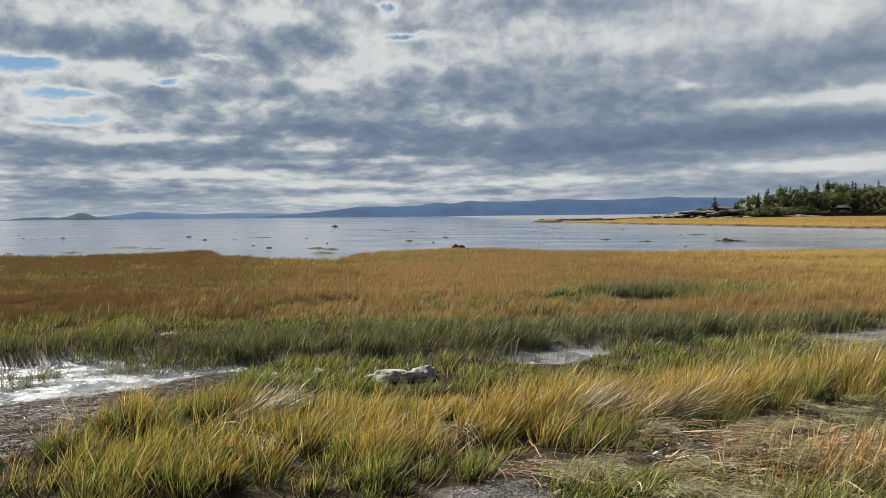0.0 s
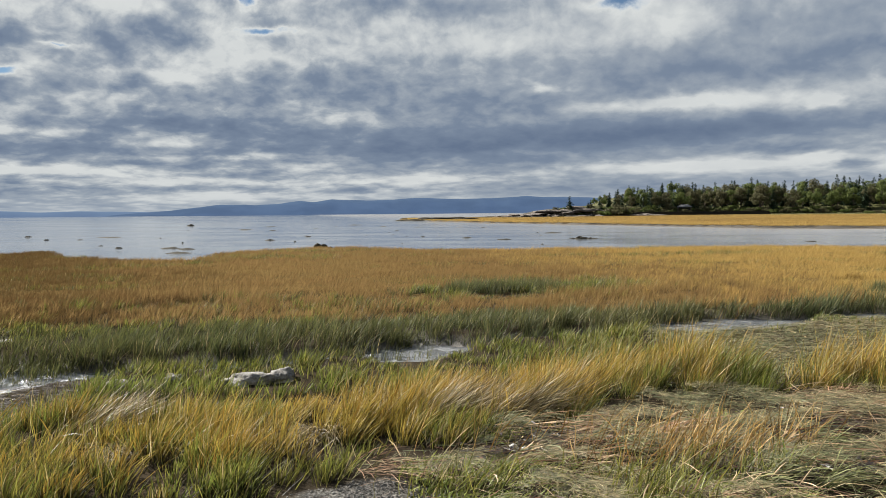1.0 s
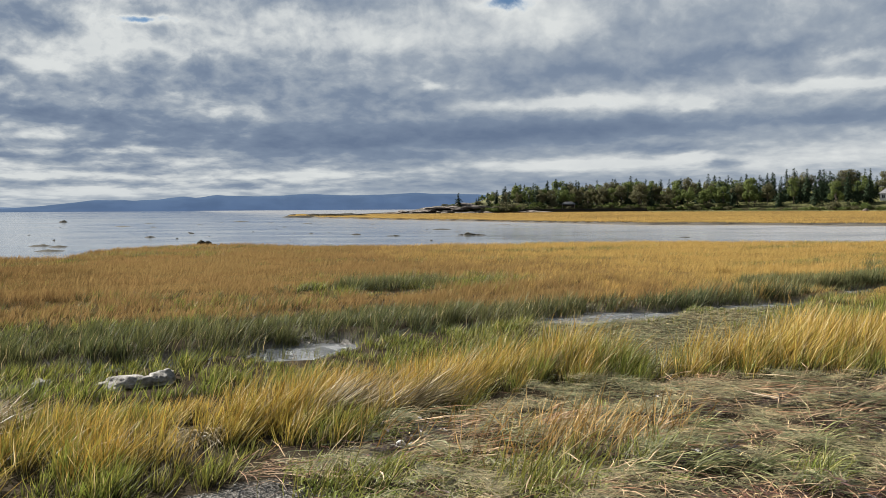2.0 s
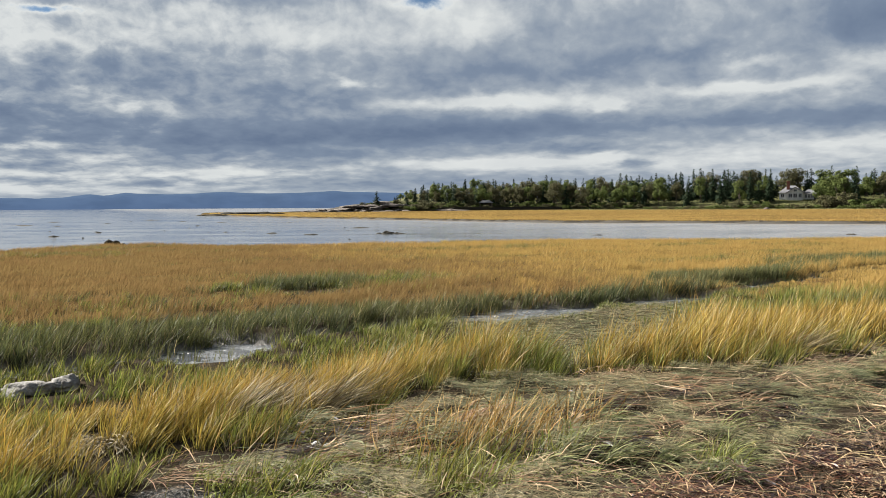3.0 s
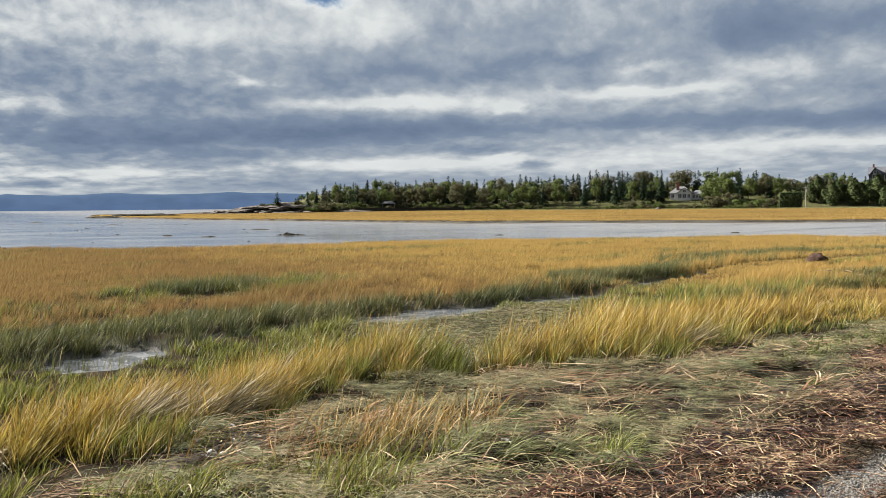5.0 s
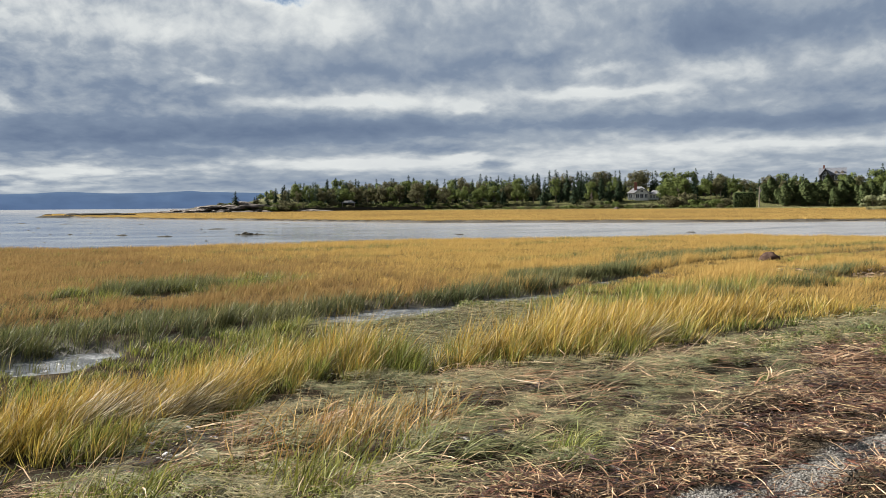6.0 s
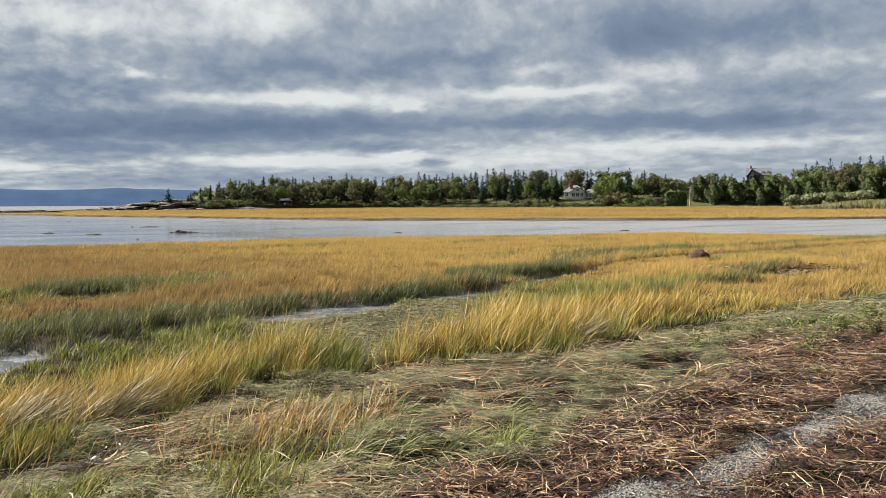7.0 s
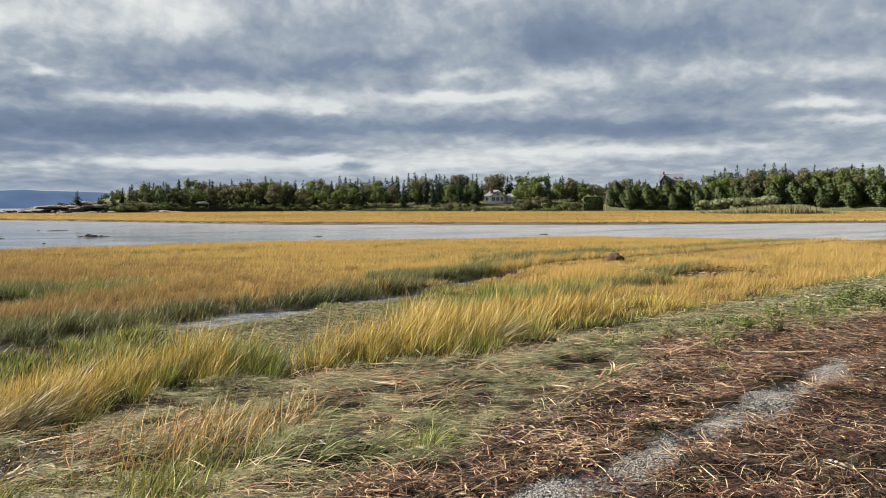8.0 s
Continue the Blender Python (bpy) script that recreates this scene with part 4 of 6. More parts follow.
def tall_grass():
    # stretch of the plan, tufts to a square metre, blades to a tuft, tuft's radius, blade's width, segments
    for x0, x1, y0, y1, dens, count, radius, width, seg in ((-3.3, 5.5, 3.7, 9.2, 66, 34, 0.062, 0.0056, 3), (5.5, 14, 6.0, 10.6, 45, 25, 0.075, 0.0070, 2), (14, 40, 6.4, 16.5, 22, 24, 0.14, 0.0076, 2)):
        x, y = scatter(x0, x1, y0, y1, dens)
        gaps = np.maximum(ease(fbm(x, y, 0.5, 3), 0.38, 0.47), 0.9 * ease(x, 5.0, 5.3) * ease(-x, -9.5, -8.0) + 0.9 * ease(x, 3.6, 3.9) * ease(-x, -4.8, -4.6))
        dip = low_spots(x, y)
        hole = sum(np.exp(-((x - hx) / rx) ** 4 - ((y - hy) / ry) ** 4) for hx, hy, rx, ry in HOLLOWS)
        x, y, dip = keep((1 - 0.97 * np.clip(hole, 0, 1)) * in_tall(x, y) * (0.07 + 1.1 * gaps) * (creek(x, y) < 0.4) * (1 - 0.95 * np.exp(-((x - 4.9) / 0.16) ** 2 - ((y - 7.2) / 0.5) ** 2)) * (1 - 0.85 * dip), x, y, dip)
        h = 0.42 + 0.62 * (fbm(x, y, 0.7, 3) - 0.45) + 0.05 * ease(x, 0, 3)
        h = h + 0.2 * np.exp(-((x - 4.4) / 0.55) ** 2 - ((y - 7.8) / 0.5) ** 2)
        h = np.maximum(h, 0.72 * np.exp(-((x - 4.2) / 0.6) ** 4 - ((y - 7.9) / 0.8) ** 4))
        h = h * (1 - 0.7 * dip) * (1 + 0.25 * ease(x, 4.9, 5.4) * ease(-x, -8.4, -7.4)) * (1 - 0.28 * ease(x, 9, 14)) * (1 - 0.32 * ease(-x, -0.8, 0.4) * ease(-y, -6.6, -5.2))
        h = h * (1 - 0.42 * ease(y - line(x, TALL_FAR), -1.3, -0.2) * ease(-x, -3.4, -2.4))
        h = h * (0.55 + 0.45 * ease(y - line(x, TALL_NEAR), 0.0, 0.8)) * rng.uniform(0.7, 1.2, len(x))
        front = 1 - ease(y - line(x, TALL_NEAR) + 1.0 * (fbm(x, y, 0.8, 3) - 0.45), 0.05, 1.0)
        leftish = ease(-x + 1.5 * (fbm(x, y, 1.0, 3) - 0.45), -0.6, 1.4)
        g = np.clip(0.8 * front + 0.62 * leftish + 0.6 * np.exp(-((x - 4.6) / 0.35) ** 2) + 0.7 * dip, 0, 0.9)
        # added dark blades deepen the shade at the belt's foot
        bx, by, t, out = tufts(x, y, 14, radius * 1.2)
        stand("dead_thatch", bx, by, np.full(len(bx), 0.20), width * 1.6, M_SHADE_THATCH, "dead thatch, dark to deepen the shade at the foot of the tall grass", wild=0.35, droop=0.3, segments=1, out=out)
        p = rng.random(len(x))
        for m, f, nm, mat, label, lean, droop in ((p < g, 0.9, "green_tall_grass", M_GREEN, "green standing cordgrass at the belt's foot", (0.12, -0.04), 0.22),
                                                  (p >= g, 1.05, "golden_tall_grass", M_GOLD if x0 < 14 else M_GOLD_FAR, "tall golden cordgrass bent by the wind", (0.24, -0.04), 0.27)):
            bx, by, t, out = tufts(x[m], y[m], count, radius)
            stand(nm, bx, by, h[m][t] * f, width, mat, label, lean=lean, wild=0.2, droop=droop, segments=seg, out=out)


tall_grass()


def lodged_tussock(x, y, size, count, label, toward, mat=None, upright=1.0, sag=0.22, fan=0.4, longest=0.66):
    """A tussock whose stems have been laid over to one side."""
    px, py = x + rng.normal(0, size * 0.45, count), y + rng.normal(0, size * 0.3, count)
    base = np.stack([px, py, ground_z(px, py) + 0.02], -1)
    a = radians(toward) + rng.normal(0, fan, count)
    way = np.stack([np.cos(a) * 0.75, np.sin(a) * 0.75, np.abs(rng.normal(upright, 0.3, count))], -1)
    way /= np.linalg.norm(way, axis=1)[:, None]
    ln = rng.uniform(0.45, 1.0, count) * longest
    bend = np.stack([np.cos(a) * 0.2, np.sin(a) * 0.2, -np.abs(rng.normal(sag / 0.75, 0.15, count))], -1) * ln[:, None]
    ob = ribbons("grass_tussock", base, way, ln, bend, rng.uniform(0.0035, 0.0075, count), mat or M_LODGED, label, "grass", segments=3)
    del ob["kind"]
    return ob


for tx, ty, ts, tn, toward, up, sag in ((1.25, 6.9, 0.45, 560, 5, 0.95, 0.2), (1.8, 6.7, 0.34, 480, 0, 0.8, 0.2), (3.75, 8.2, 0.2, 420, -20, 0.9, 0.25), (-1.6, 6.7, 0.35, 600, 20, 0.9, 0.25), (7.6, 7.0, 0.3, 500, -15, 0.9, 0.25)):
    tagged(lodged_tussock(tx, ty, ts, tn, "bleached tussock of grass bent over to one side", toward, None, up, sag), group="bent tussocks in the tall grass")
for tx, ty, tn in ((0.05, 6.38, 520), (4.3, 8.62, 420), (-1.35, 6.05, 420), (7.85, 7.2, 360)):
    tagged(lodged_tussock(tx, ty, 0.24, tn, "grey mop of dead grass hanging over a dark gap", -90, None, 0.9, 0.62, 1.1, 0.5), group="hanging tussocks in the tall grass")
for tx, ty, tn in ((3.0, 4.15, 90), (3.3, 4.0, 80), (2.7, 4.3, 80), (3.55, 3.85, 60), (2.2, 5.3, 70), (4.05, 4.3, 50), (3.5, 5.0, 60)):
    tagged(lodged_tussock(tx, ty, 0.16, tn, "loose tuft of long arching pale green blades", -10, M_ARCH, 0.7, 0.35, 0.7, 0.42), group="arching tufts on the flattened grass")


# ---- the shore by the camera: fallen grass, straw, seaweed ----
def wrack_share(x, y):
    edge = line(x, [(0.5, 3.0), (2.6, 3.62), (3.3, 3.62), (4.0, 3.64), (4.9, 3.82), (5.5, 3.95), (6.2, 4.1), (7.3, 4.5), (8.0, 5.4), (9.5, 5.2), (11, 4.3), (13, 4.0), (20, 4.0)]) + 0.5 * (fbm(x, y, 0.6, 3) - 0.45)
    fade = ease(x + 1.5 * (fbm(x, y, 1.0, 3) - 0.45), -1.6, 0.9) * ease(y + 1.2 * (fbm(x, y, 0.9, 3) - 0.45), -1.8, 0.9)
    return ease(edge - y, -0.1, 0.25) * (1 - 0.95 * gravel_share(x, y)) * fade


def lying(name, x, y, length, width, mat, label, category, along=0.0, spread=1.5, lift=0.03, curl=0.25, heap=0.0):
    n = len(x)
    a = along + rng.normal(0, spread, n)
    base = np.stack([x, y, ground_z(x, y) + np.abs(rng.normal(0, lift, n)) + 0.004 + heap * ease(fbm(x, y, 0.32, 3), 0.40, 0.66)], -1)
    up = np.abs(rng.normal(0.10, 0.10, n))
    way = np.stack([np.cos(a), np.sin(a), up], -1)
    ln = length * rng.uniform(0.4, 1.3, n)
    c = rng.normal(0, curl, n) * ln
    bend = np.stack([-np.sin(a) * c, np.cos(a) * c, -up * ln * 0.9], -1)
    return ribbons(name, base, way, ln, bend, width * rng.uniform(0.6, 1.4, n), mat, label, category, flat=0.75)


def shore_litter():
    x, y = scatter(-2.0, 18, -2.0, 6.2, 1700)
    far = np.clip(9 / np.hypot(x, y), 0.15, 1)
    x, y = keep(wrack_share(x, y) * far * (0.35 + 0.65 * ease(y, -0.5, 1.2)), x, y)
    lying("seaweed_wrack", x, y, 0.085, 0.0085, M_WRACK, "reddish-brown dried seaweed and eelgrass along the tide line", "seaweed", spread=1.6, lift=0.03, curl=0.5, heap=0.12)
    x, y = scatter(-2.0, 18, -2.0, 6.2, 520)
    far = np.clip(9 / np.hypot(x, y), 0.15, 1)
    x, y = keep(wrack_share(x, y) * far * (0.25 + 1.1 * ease(fbm(x + 7, y, 0.45, 3), 0.36, 0.58)), x, y)
    lying("straw_litter", x, y, 0.25, 0.0048, M_STRAW, "pale broken grass stems strewn over the wrack", "straw", along=0.25, spread=0.8, lift=0.045, curl=0.12, heap=0.10)
    x, y = scatter(2.4, 9, 2.6, 5.2, 2600)
    x, y = keep(wrack_share(x, y) * ease(fbm(x + 3, y - 5, 0.4, 3), 0.46, 0.58) * np.clip(5.5 / np.hypot(x, y), 0.3, 1) ** 1.5, x, y)
    lying("straw_litter", x, y, 0.075, 0.0075, M_STRAW, "short tan chaff and broken straw on the wrack", "straw", spread=1.6, lift=0.03, curl=0.3, heap=0.10)
    # flattened grass between the wrack and the belt
    x, y = scatter(-1, 12, 3.4, 8, 4000)
    share = (1 - in_tall(x, y)) * (1 - wrack_share(x, y)) * (y < line(x, TALL_NEAR) + 0.15) * (1 - gravel_share(x, y)) * ease(x, 0.2, 1.6)
    share = share * (0.04 + 1.15 * ease(fbm(x * 0.7, y, 0.22, 3), 0.36, 0.50)) * np.clip(6.5 / np.hypot(x, y), 0.3, 1)
    x, y = keep(share, x, y)
    swirl = 5.0 * (fbm(x, y, 0.7, 3) - 0.45)
    lying("flattened_grass", x, y, 0.135, 0.0034, M_MAT, "fine grey-green grass pressed flat by the tide", "grass", along=-0.3 + swirl, spread=0.75, lift=0.022, curl=0.5, heap=0.12)
    x, y = scatter(4.8, 11, 7.6, 12.9, 1300)
    x, y = keep((y > line(x, TALL_FAR) - 0.2) * (creek(x, y) < 0.3) * ease(x, 4.9, 5.4) * ease(-x, -11, -9.4), x, y)
    lying("flattened_grass", x, y, 0.17, 0.0055, M_MAT, "fine grey-green grass pressed flat by the tide", "grass", along=-0.3, spread=1.2, lift=0.03, curl=0.4)
    x, y = scatter(0.3, 13, 3.8, 8, 420)
    clump = ease(fbm(x, y, 0.5, 3), 0.46, 0.62) + 0.05
    x, y = keep(clump * (1 - wrack_share(x, y)) * (y < line(x, TALL_NEAR) + 0.3), x, y)
    lying("straw_litter", x, y, 0.32, 0.0052, M_STRAW, "pale fallen stems on the flattened grass", "straw", along=-0.2, spread=0.8, lift=0.05, curl=0.12)
    x, y = scatter(11, 30, 4.4, 7.4, 420)
    x, y = keep((y < line(x, TALL_NEAR) + 0.4) * ease(y, 4.4, 5.0), x, y)
    lying("flattened_grass", x, y, 0.30, 0.012, M_MAT, "bent grey-green and straw grass above the wrack", "grass", along=-0.3, spread=0.7, lift=0.06, curl=0.3)
    x, y = scatter(18.2, 24, 10.0, 12.8, 260)
    x, y = keep(np.exp(-((y - 11.9 + 0.35 * (x - 19.3)) / 0.45) ** 2) * ease(fbm(x, y, 0.8, 3), 0.35, 0.5), x, y)
    lying("straw_litter", x, y, 0.35, 0.03, M_DRIFTED, "brown drifted stems caught in the golden grass", "straw", spread=0.7, lift=0.10, curl=0.2)
    # dark clots of weed on it
    x, y = scatter(0.8, 9, 3.8, 7.4, 1500)
    x, y = keep(ease(fbm(x + 31, y, 0.42, 3), 0.54, 0.62) * (1 - wrack_share(x, y)) * (y < line(x, TALL_NEAR) + 0.2), x, y)
    lying("seaweed_wrack", x, y, 0.07, 0.009, M_WRACK, "dark clots of dried seaweed on the flattened grass", "seaweed", spread=1.6, lift=0.03, curl=0.5)
    # green sprigs through the straw
    x, y = scatter(0.6, 4.2, 3.9, 6.6, 1300)
    x, y = keep(1.3 * ease(fbm(x, y + 11, 0.5, 3), 0.42, 0.56) * (y < line(x, TALL_NEAR) + 0.1) * (1 - wrack_share(x, y)) * ease(-x, -4.2, -1.5), x, y)
    stand("low_herbs", x, y, np.full(len(x), 0.09), 0.012, M_SPRIG, "small green sprigs growing through fallen straw", lean=(0.1, 0), wild=0.6, droop=0.7, category="herbs")
    x, y = scatter(1.0, 2.9, 3.9, 5.3, 1100)
    x, y = keep(ease(fbm(x + 5, y + 2, 0.35, 3), 0.40, 0.55) * ease(-(y - 4.0 - 0.35 * (x - 1)), -0.8, 0.1) * (1 - wrack_share(x, y)), x, y)
    stand("low_herbs", x, y, np.full(len(x), 0.08), 0.012, M_SPRIG, "light green creeping sprigs over fallen straw", lean=(0.1, 0), wild=0.7, droop=0.7, category="herbs")
    # grey debris on the bank left of the tall grass
    x, y = scatter(-8, -1.5, 4, 9.6, 1100)
    x, y = keep((1 - in_tall(x, y)) * (creek(x, y) < 0.3) * (y < line(x, CREEK_Y)), x, y)
    lying("grey_debris", x, y, 0.10, 0.0048, M_DEBRIS, "grey-brown dry stems and weed on the creek's bank", "debris", spread=1.6, lift=0.03, curl=0.4)
    # standing stems left in the flattened grass
    for cx, cy, n, sx, sy in ((2.45, 5.0, 180, 0.26, 0.22), (3.1, 4.95, 80, 0.22, 0.15), (2.9, 5.3, 60, 0.5, 0.3), (1.5, 5.5, 36, 0.4, 0.15), (2.2, 4.6, 110, 0.3, 0.1), (1.95, 4.2, 150, 0.12, 0.1), (3.45, 3.7, 70, 0.06, 0.06), (0.95, 4.65, 160, 0.2, 0.1), (2.8, 4.45, 90, 0.12, 0.08)):
        sx_, sy_ = cx + rng.normal(0, sx, n), cy + rng.normal(0, sy, n)
        stand("standing_stems", sx_, sy_, 0.42 if cy > 4.7 else 0.27, 0.006, M_TAN if cy > 4.7 else M_GREEN, "loose golden grass stems leaning over", lean=(0.45, 0.1), wild=0.32, droop=0.3, segments=3)
    # low green herbs at the upper edge
    x, y = scatter(8.3, 30, 4, 7.4, 420)
    band = ease(y - line(x, [(7, 5.3), (9, 5.3), (12, 4.1), (30, 3.9)]), -0.1, 0.5) * ease(line(x, TALL_NEAR) - y, -0.1, 0.4) * ease(fbm(x, y, 0.8, 3), 0.36, 0.55) * np.clip(10 / np.hypot(x, y), 0.2, 1)
    x, y = keep(band, x, y)
    stand("low_herbs", x, y, 0.13, 0.022, M_HERB, "low green herbs at the edge of the wrack", lean=(0.1, 0), wild=0.6, droop=0.6, category="herbs")


shore_litter()


def weed_clot(x, y, size, n):
    a, d = rng.uniform(0, 6.283, n), size * np.abs(rng.normal(0, 0.5, n))
    px, py = x + np.cos(a) * d * 1.5, y + np.sin(a) * d * 0.7
    lying("seaweed_wrack", px, py, 0.10, 0.010, M_CLOT, "dark wet seaweed clotted on the flattened grass", "seaweed", spread=1.6, lift=0.045, curl=0.6)


def straw_bundle(x, y, toward, n, length=0.5):
    a = radians(toward)
    n = int(n * 1.4)
    u, v = rng.normal(0, 0.16, n), rng.normal(0, 0.06, n)
    px, py = x + np.cos(a) * u - np.sin(a) * v, y + np.sin(a) * u + np.cos(a) * v
    lying("straw_litter", px, py, length, 0.011, M_STRAW, "pale straw swept together on the flattened grass", "straw", along=a, spread=0.25, lift=0.06, curl=0.1)


for cx, cy, cs, cn in ((3.95, 5.5, 0.24, 420), (3.3, 4.28, 0.16, 260), (4.7, 5.5, 0.16, 200), (5.34, 5.45, 0.16, 220), (1.37, 5.32, 0.17, 340), (1.75, 5.75, 0.24, 420), (4.2, 3.5, 0.18, 420), (4.85, 4.4, 0.22, 300), (2.9, 4.3, 0.15, 200), (5.9, 4.3, 0.25, 320), (7.6, 5.2, 0.3, 380), (6.6, 3.9, 0.22, 300), (4.6, 6.3, 0.14, 160), (2.3, 5.7, 0.13, 160)):
    weed_clot(cx, cy, cs, cn)
for cx, cy, ct, cn, cl in ((5.2, 6.25, -25, 26, 0.5), (5.9, 5.75, 20, 20, 0.55), (1.9, 5.95, -5, 40, 0.45), (2.6, 5.6, 25, 34, 0.4), (2.2, 6.05, -20, 30, 0.35), (3.4, 5.05, 15, 30, 0.4), (3.25, 4.6, -25, 30, 0.35), (3.0, 5.9, 30, 22, 0.4), (4.2, 6.0, -15, 18, 0.35), (4.4, 5.25, -10, 16, 0.3), (4.9, 5.0, 15, 18, 0.35), (6.5, 5.6, -10, 22, 0.4), (7.3, 5.55, -20, 34, 0.4), (1.6, 5.25, 35, 22, 0.3), (2.0, 5.1, 5, 24, 0.35), (6.4, 4.3, 15, 22, 0.5), (5.2, 3.8, 5, 26, 0.45), (7.6, 4.4, 10, 26, 0.6)):
    straw_bundle(cx, cy, ct, cn, cl)


def pebbles():
    """Gravel stones, joined."""
    x, y = scatter(-0.8, 9.0, 1.8, 5.4, 2600)
    x, y = keep(gravel_share(x, y) * np.clip(6 / np.hypot(x, y), 0.2, 1), x, y)
    bm = bmesh.new()
    bmesh.ops.create_icosphere(bm, subdivisions=1, radius=1)
    shape = np.array([v.co[:] for v in bm.verts])
    tri = np.array([[v.index for v in f.verts] for f in bm.faces])
    bm.free()
    n = len(x)
    s = rng.uniform(0.003, 0.008, n)[:, None, None] * rng.uniform(0.6, 1.4, (n, 1, 3)) * np.array([1, 1, 0.6])
    v = shape[None] * rng.uniform(0.8, 1.2, (n, len(shape), 1)) * s + np.stack([x, y, ground_z(x, y) + 0.003], -1)[:, None]
    t = tri[None] + (np.arange(n) * len(shape))[:, None, None]
    tagged(new("pebbles", raw_mesh("pebbles", v.reshape(-1, 3), t.reshape(-1, 3), M_GRAVEL, np.zeros(n * len(shape)))), "grey shell gravel and small pebbles", "gravel", kind="stuff")


pebbles()


# ---- stones ----
def stone(name, x, y, size, mat, label, category, seed, turn=0.0, group="", sink=0.12, rough=0.35, crack=0.0):
    z = float(ground_z(np.array([x]), np.array([y]))[0])
    me = bpy.data.meshes.new(name)
    bm = rock_mesh(bmesh.new(), size, seed, rough, 4 if crack else 3, crack=crack)
    bm.to_mesh(me)
    bm.free()
    me.materials.append(mat)
    ob = new(name, me)
    ob.matrix_basis = pose(x, y, max(z, WATER - 0.3 * size[2]) - sink * size[2], 0, 0, turn)
    return tagged(ob, label, category, group)


stone("boulder", -0.55, 9.35, (0.32, 0.2, 0.085), M_STONE, "pale grey fissured boulder with white crust in the creek", "rock", 1.0, 10, rough=0.45, crack=0.35)
stone("boulder", -0.26, 9.42, (0.22, 0.16, 0.095), M_STONE, "smaller pale grey fissured boulder in the creek", "rock", 5.0, 70, rough=0.45, crack=0.35)
stone("boulder", -0.72, 9.2, (0.13, 0.10, 0.06), M_STONE, "flat pale stone at the creek's edge", "rock", 6.0, 120, rough=0.45, crack=0.3)
stone("boulder", -2.1, 9.4, (0.16, 0.11, 0.05), M_STONE, "flat pale stone at the creek's edge", "rock", 7.0, 30, rough=0.45, crack=0.3)
stone("boulder", -1.5, 9.6, (0.12, 0.09, 0.06), M_STONE, "flat pale stone at the creek's edge", "rock", 8.0, 80, rough=0.45, crack=0.3)
stone("boulder", -4.65, 13.5, (0.32, 0.2, 0.12), M_STONE, "pale flat boulder among creek grass", "rock", 3.0, 0)

def low_bank(name, x, y, half, deep, height, label, category, seed, turn, group):
    """A low mound with an uneven outline, lying at the water's level."""
    bm = bmesh.new()
    rings, sides = 5, 20
    rows = []
    for i in range(rings + 1):
        f = i / rings
        row = []
        for k in range(sides):
            b = 2 * math.pi * k / sides
            u = Vector((math.cos(b), math.sin(b), 0))
            r = f * (0.72 + 0.55 * noise.noise(u * 1.6 + Vector((seed * 3.7, 0, seed))))
            lump = 0.75 + 0.9 * noise.noise(u * f * 2.6 + Vector((0, seed * 2.3, seed)))
            row.append(bm.verts.new((u.x * r * half, u.y * r * deep, height * (1 - f * f) * lump - 0.05 * f)))
        rows.append(row)
    for a, b in zip(rows, rows[1:]):
        for k in range(sides):
            bm.faces.new((a[k], b[k], b[(k + 1) % sides], a[(k + 1) % sides]))
    bmesh.ops.remove_doubles(bm, verts=bm.verts, dist=0.0005)
    for f in bm.faces:
        f.smooth = True
    me = bpy.data.meshes.new(name)
    bm.to_mesh(me)
    bm.free()
    me.materials.append(M_WEED_ROCK)
    ob = new(name, me)
    ob.matrix_basis = pose(x, y, max(level(x, y), WATER), 0, 0, turn)
    return tagged(ob, label, category, group)


# weed-covered rocks standing out of the tidal flat: heading, distance, half width, height
FLAT_ROCKS = [(7.7, 165, 1.6, 1.0), (25.4, 96, 0.8, 0.35), (17.6, 92, 0.7, 0.4), (16.6, 78, 0.5, 0.3), (21.5, 61, 2.0, 0.32), (25.0, 54, 1.5, 0.28),
              (12.9, 84, 2.2, 0.25), (12.3, 55, 0.55, 0.25), (8.0, 51, 1.1, 0.3), (4.1, 115, 2.2, 0.25), (2.5, 66, 0.9, 0.3), (2.4, 140, 3.0, 0.2),
              (-11.45, 66, 0.9, 0.3), (-14.2, 61.5, 1.2, 0.22), (-19.5, 62, 0.9, 0.6), (-20.3, 62, 1.2, 0.3), (-18.9, 62.5, 0.6, 0.25), (-5.5, 130, 1.6, 0.2), (-8.0, 120, 1.8, 0.2), (-0.2, 75, 0.5, 0.25),
              (28.5, 55, 1.0, 0.25), (-3.5, 150, 2.5, 0.3), (-12.6, 110, 0.8, 0.25), (-50.5, 61, 0.9, 0.25), (-34.5, 57, 0.8, 0.2)]
for k, (a, d, w, h) in enumerate(FLAT_ROCKS):
    p = heading(a) * d
    low_bank("tidal_rock", p.x, p.y, w * 0.85, w * 0.7, h * 0.36, "dark weed-covered rock standing in the shallow water", "rock", 10.0 + k, a, "rocks on the tidal flat")
